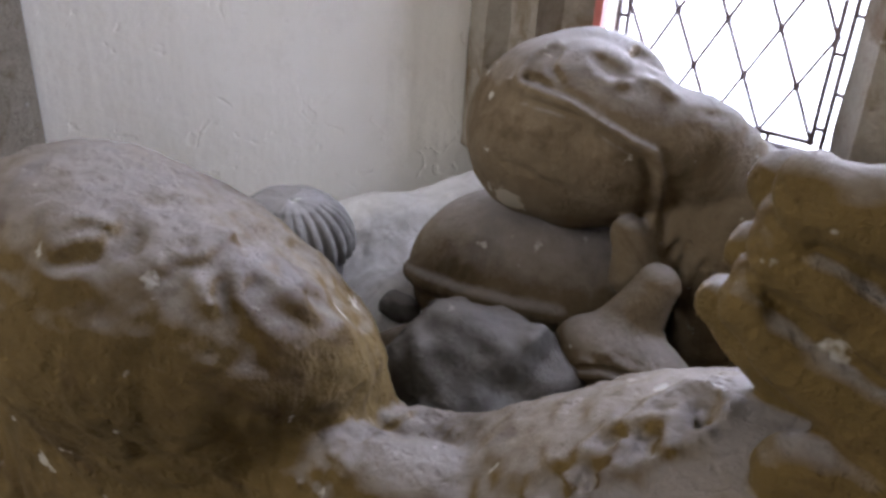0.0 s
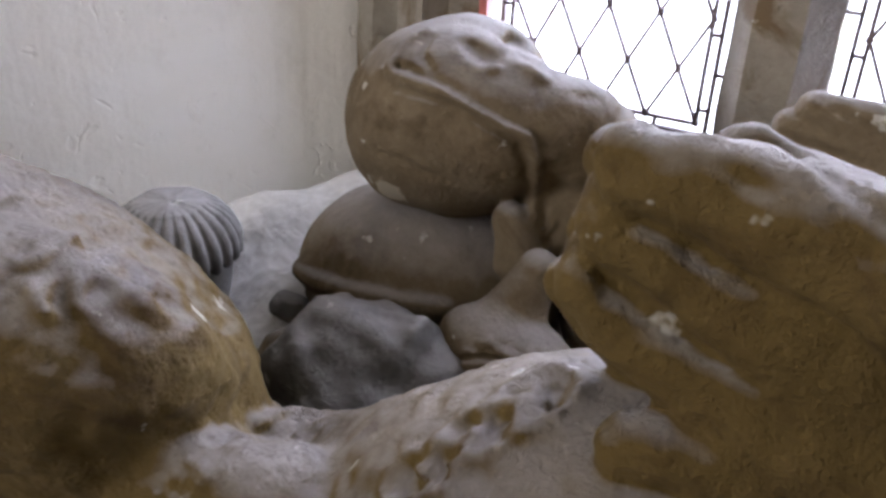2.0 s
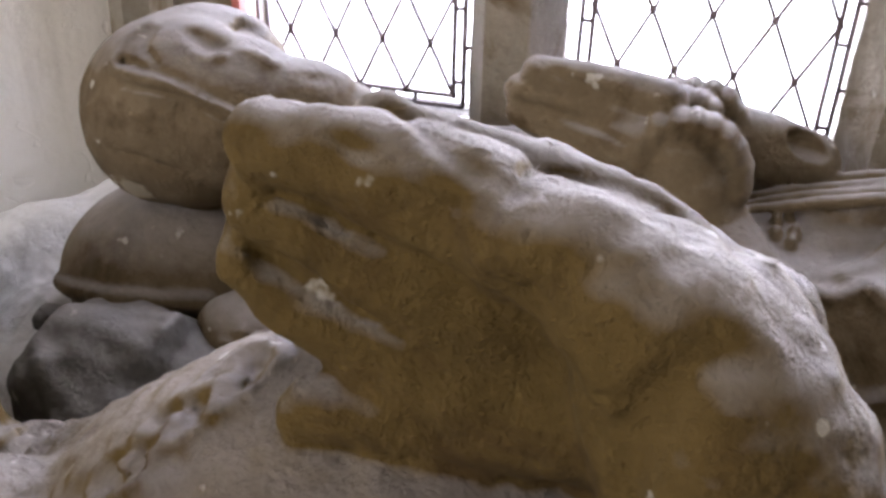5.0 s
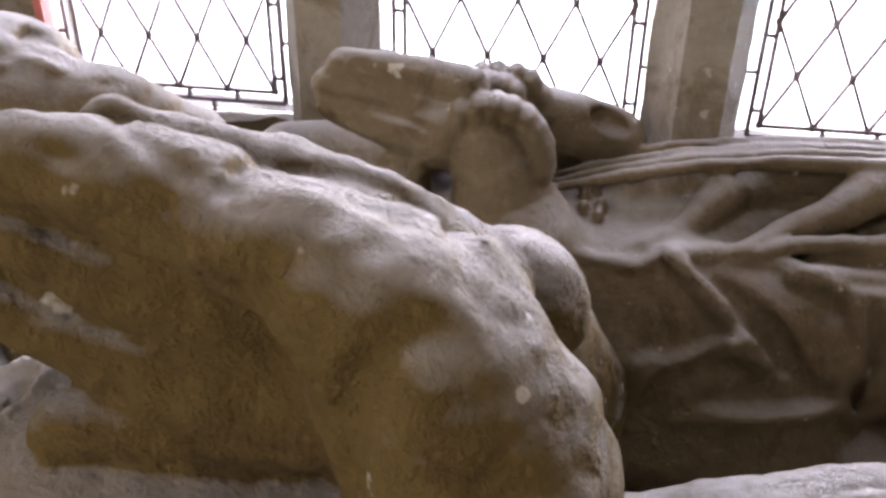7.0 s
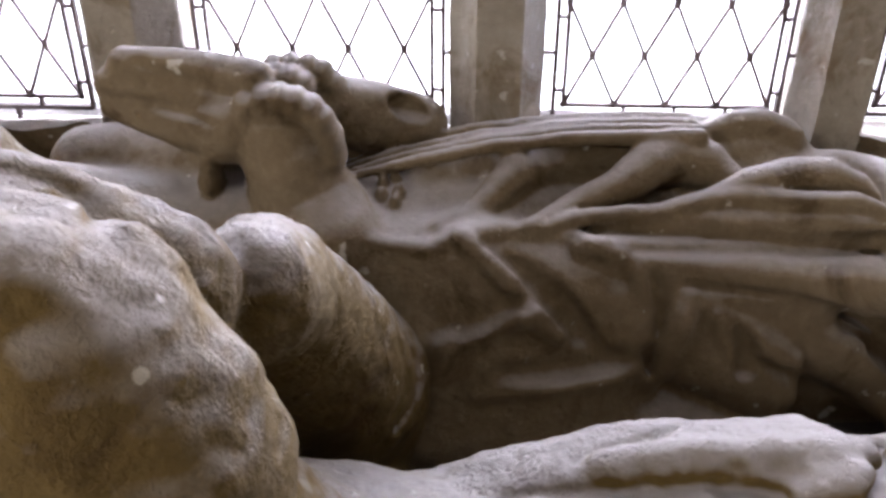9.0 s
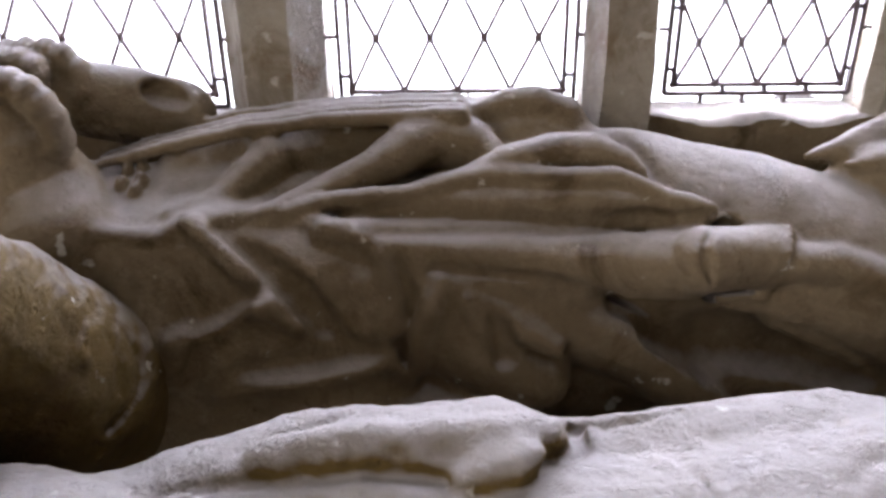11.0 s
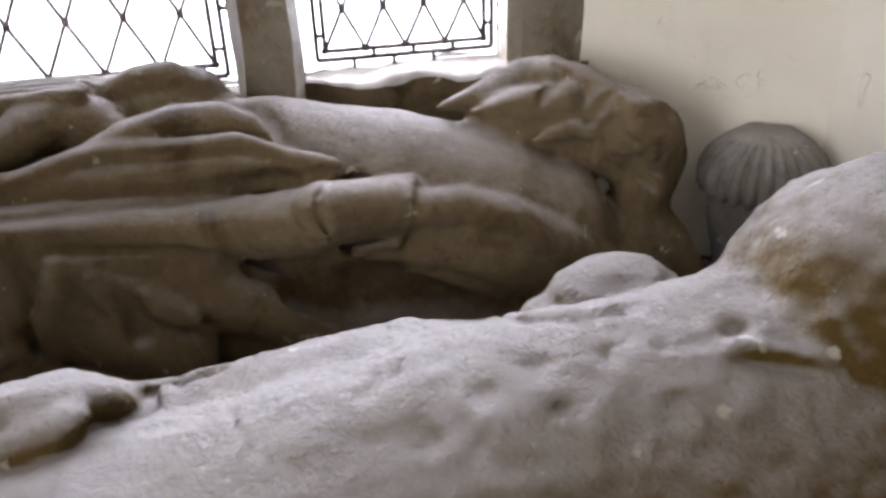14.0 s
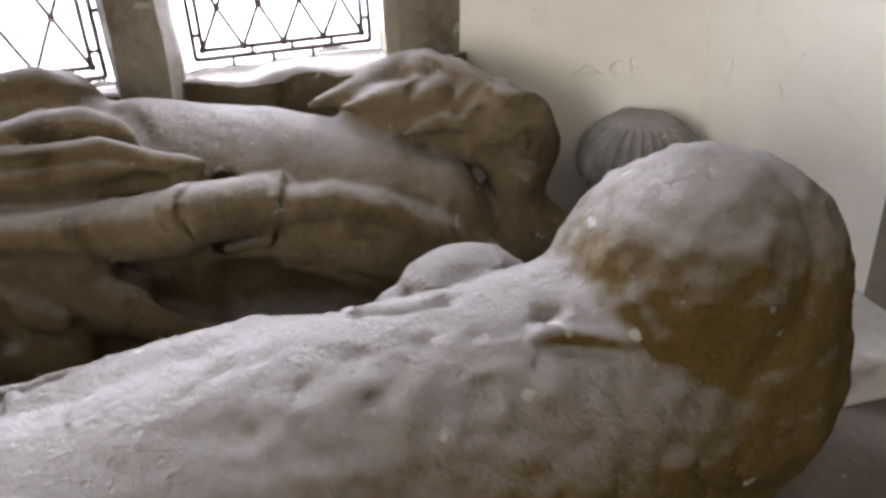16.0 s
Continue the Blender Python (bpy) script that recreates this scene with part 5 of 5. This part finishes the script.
pillow()
fragment()
lump("boulder", (-0.385, -0.55, 0.935), (0.115, 0.085, 0.13), (0, -20, 10), GREY_STONE, "rough dark broken stone lying against the pillow", 21, worn=0.018, cuts=(((-0.28, -0.63, 0.93), (0.05, 0.06, 0.03)), ((-0.50, -0.60, 1.03), (0.06, 0.07, 0.05))))
lump("broken_stone", (-0.52, -0.50, 0.87), (0.05, 0.045, 0.09), (0, 15, 0), FAR_STONE, "small ochre broken stone leaning on a boulder", 23, worn=0.007)
lump("pebble", (-0.575, -0.425, 0.915), (0.028, 0.022, 0.020), (0, 0, 20), GREY_STONE, "small dark stone lying on the lime rubble", 24, 0.003, 0.004)


def rubble_bank():
    c = Clay((-1.0, -0.52, SLAB - 0.01), (-0.48, 0.03, 1.04), 0.005)
    c.tube((-0.85, -0.36, 0.80, 0.10), (-0.72, -0.22, 0.87, 0.09), (-0.62, -0.12, 0.91, 0.08), (-0.56, -0.02, 0.92, 0.08), k=0.05)
    c.ball((-0.62, -0.34, 0.80), (0.13, 0.18, 0.11), k=0.05)
    c.floor(SLAB + 0.003)
    c.rough(0.012, 0.09, 31, 4)
    ob = c.skin("lime_rubble", RUBBLE)
    return tagged(ob, "bank of pale crumbled lime mortar against the wall", "rubble", kind="stuff")


rubble_bank()


def finial(at, top, r, ribs, height, label):
    """A fluted dome on a plain tapering stem."""
    root = tagged(new("finial"), label, "finial", "pair of finials")
    root.location = at
    n = ribs * 8
    bm = bmesh.new()
    prof = [(0.0, 0.01), (0.50, 0.0), (0.56, -0.04), (0.74, -0.15), (0.88, -0.30), (0.97, -0.48), (1.0, -0.62), (0.985, -0.72), (0.92, -0.78), (0.80, -0.78)]
    rings = []
    for q, (pr, pz) in enumerate(prof):
        ring = []
        for i in range(n):
            a = 2 * math.pi * i / n
            u = (i % 8) / 8
            flute = abs(math.sin(math.pi * u)) ** 0.6
            amp = 0.12 * min(1, max(0, (pr - 0.50) / 0.08)) if q < 9 else 0
            rr = r * pr * (1 - amp + amp * flute) + 0.001
            dz = -0.010 * flute if q in (7, 8) else 0
            ring.append(bm.verts.new((rr * math.cos(a), rr * math.sin(a), top + r * pz + dz + 0.0012 * math.sin(5 * a))))
        rings.append(ring)
    for a, b in zip(rings[:-1], rings[1:]):
        for i in range(n):
            bm.faces.new((a[i], b[i], b[(i + 1) % n], a[(i + 1) % n]))
    part("fluted_cap", bm, FINIAL, root, "fluted grey stone dome with a flat top", True)
    bm = bmesh.new()
    prof = [(0.84, -0.72), (0.84, -1.0), (0.80, -1.3), (0.72, -1.7), (0.62, -2.1), (0.58, -2.4), (0.70, -2.5), (0.72, -(top / r))]
    rings = [[bm.verts.new((r * pr * math.cos(2 * math.pi * i / 40), r * pr * math.sin(2 * math.pi * i / 40), top + r * pz)) for i in range(40)] for pr, pz in prof]
    for a, b in zip(rings[:-1], rings[1:]):
        for i in range(40):
            bm.faces.new((a[i], b[i], b[(i + 1) % 40], a[(i + 1) % 40]))
    part("stem", bm, FINIAL, root, "plain tapering stem", True)
    return root


finial((-0.737, -0.452, SLAB), 0.252, 0.086, 26, 0.25, "grey fluted stone finial standing by the rubble")
finial((1.405, -0.150, SLAB), 0.216, 0.086, 26, 0.21, "grey fluted stone finial standing by the limewashed wall")
bm = bmesh.new()
box(bm, 1.48, 1.84, -0.53, -0.20, SLAB, SLAB + 0.05)
bmesh.ops.subdivide_edges(bm, edges=bm.edges[:], cuts=14, use_grid_fill=True)
for v in bm.verts:
    if v.co.z > SLAB + 0.01:
        v.co += noise.noise_vector(v.co * 12) * 0.012
tagged(part("ledge_stone", bm, RUBBLE, smooth=True), "low rough pale stone at the end of the slab", "stone")

# ---- bright overcast distance outside ----
m, nt, b = material("bright_haze")
em = add(nt, "ShaderNodeEmission", Color=(1.0, 0.99, 0.985, 1), Strength=4.0)
nt.links.new(em.outputs[0], nt.nodes["Material Output"].inputs["Surface"])
nt.nodes.remove(b)
bm = bmesh.new()
box(bm, -9, 10, 6.0, 6.02, -4.0, 7.0)
tagged(part("backdrop", bm, m), "white overcast distance outside the window", "sky", kind="structure")
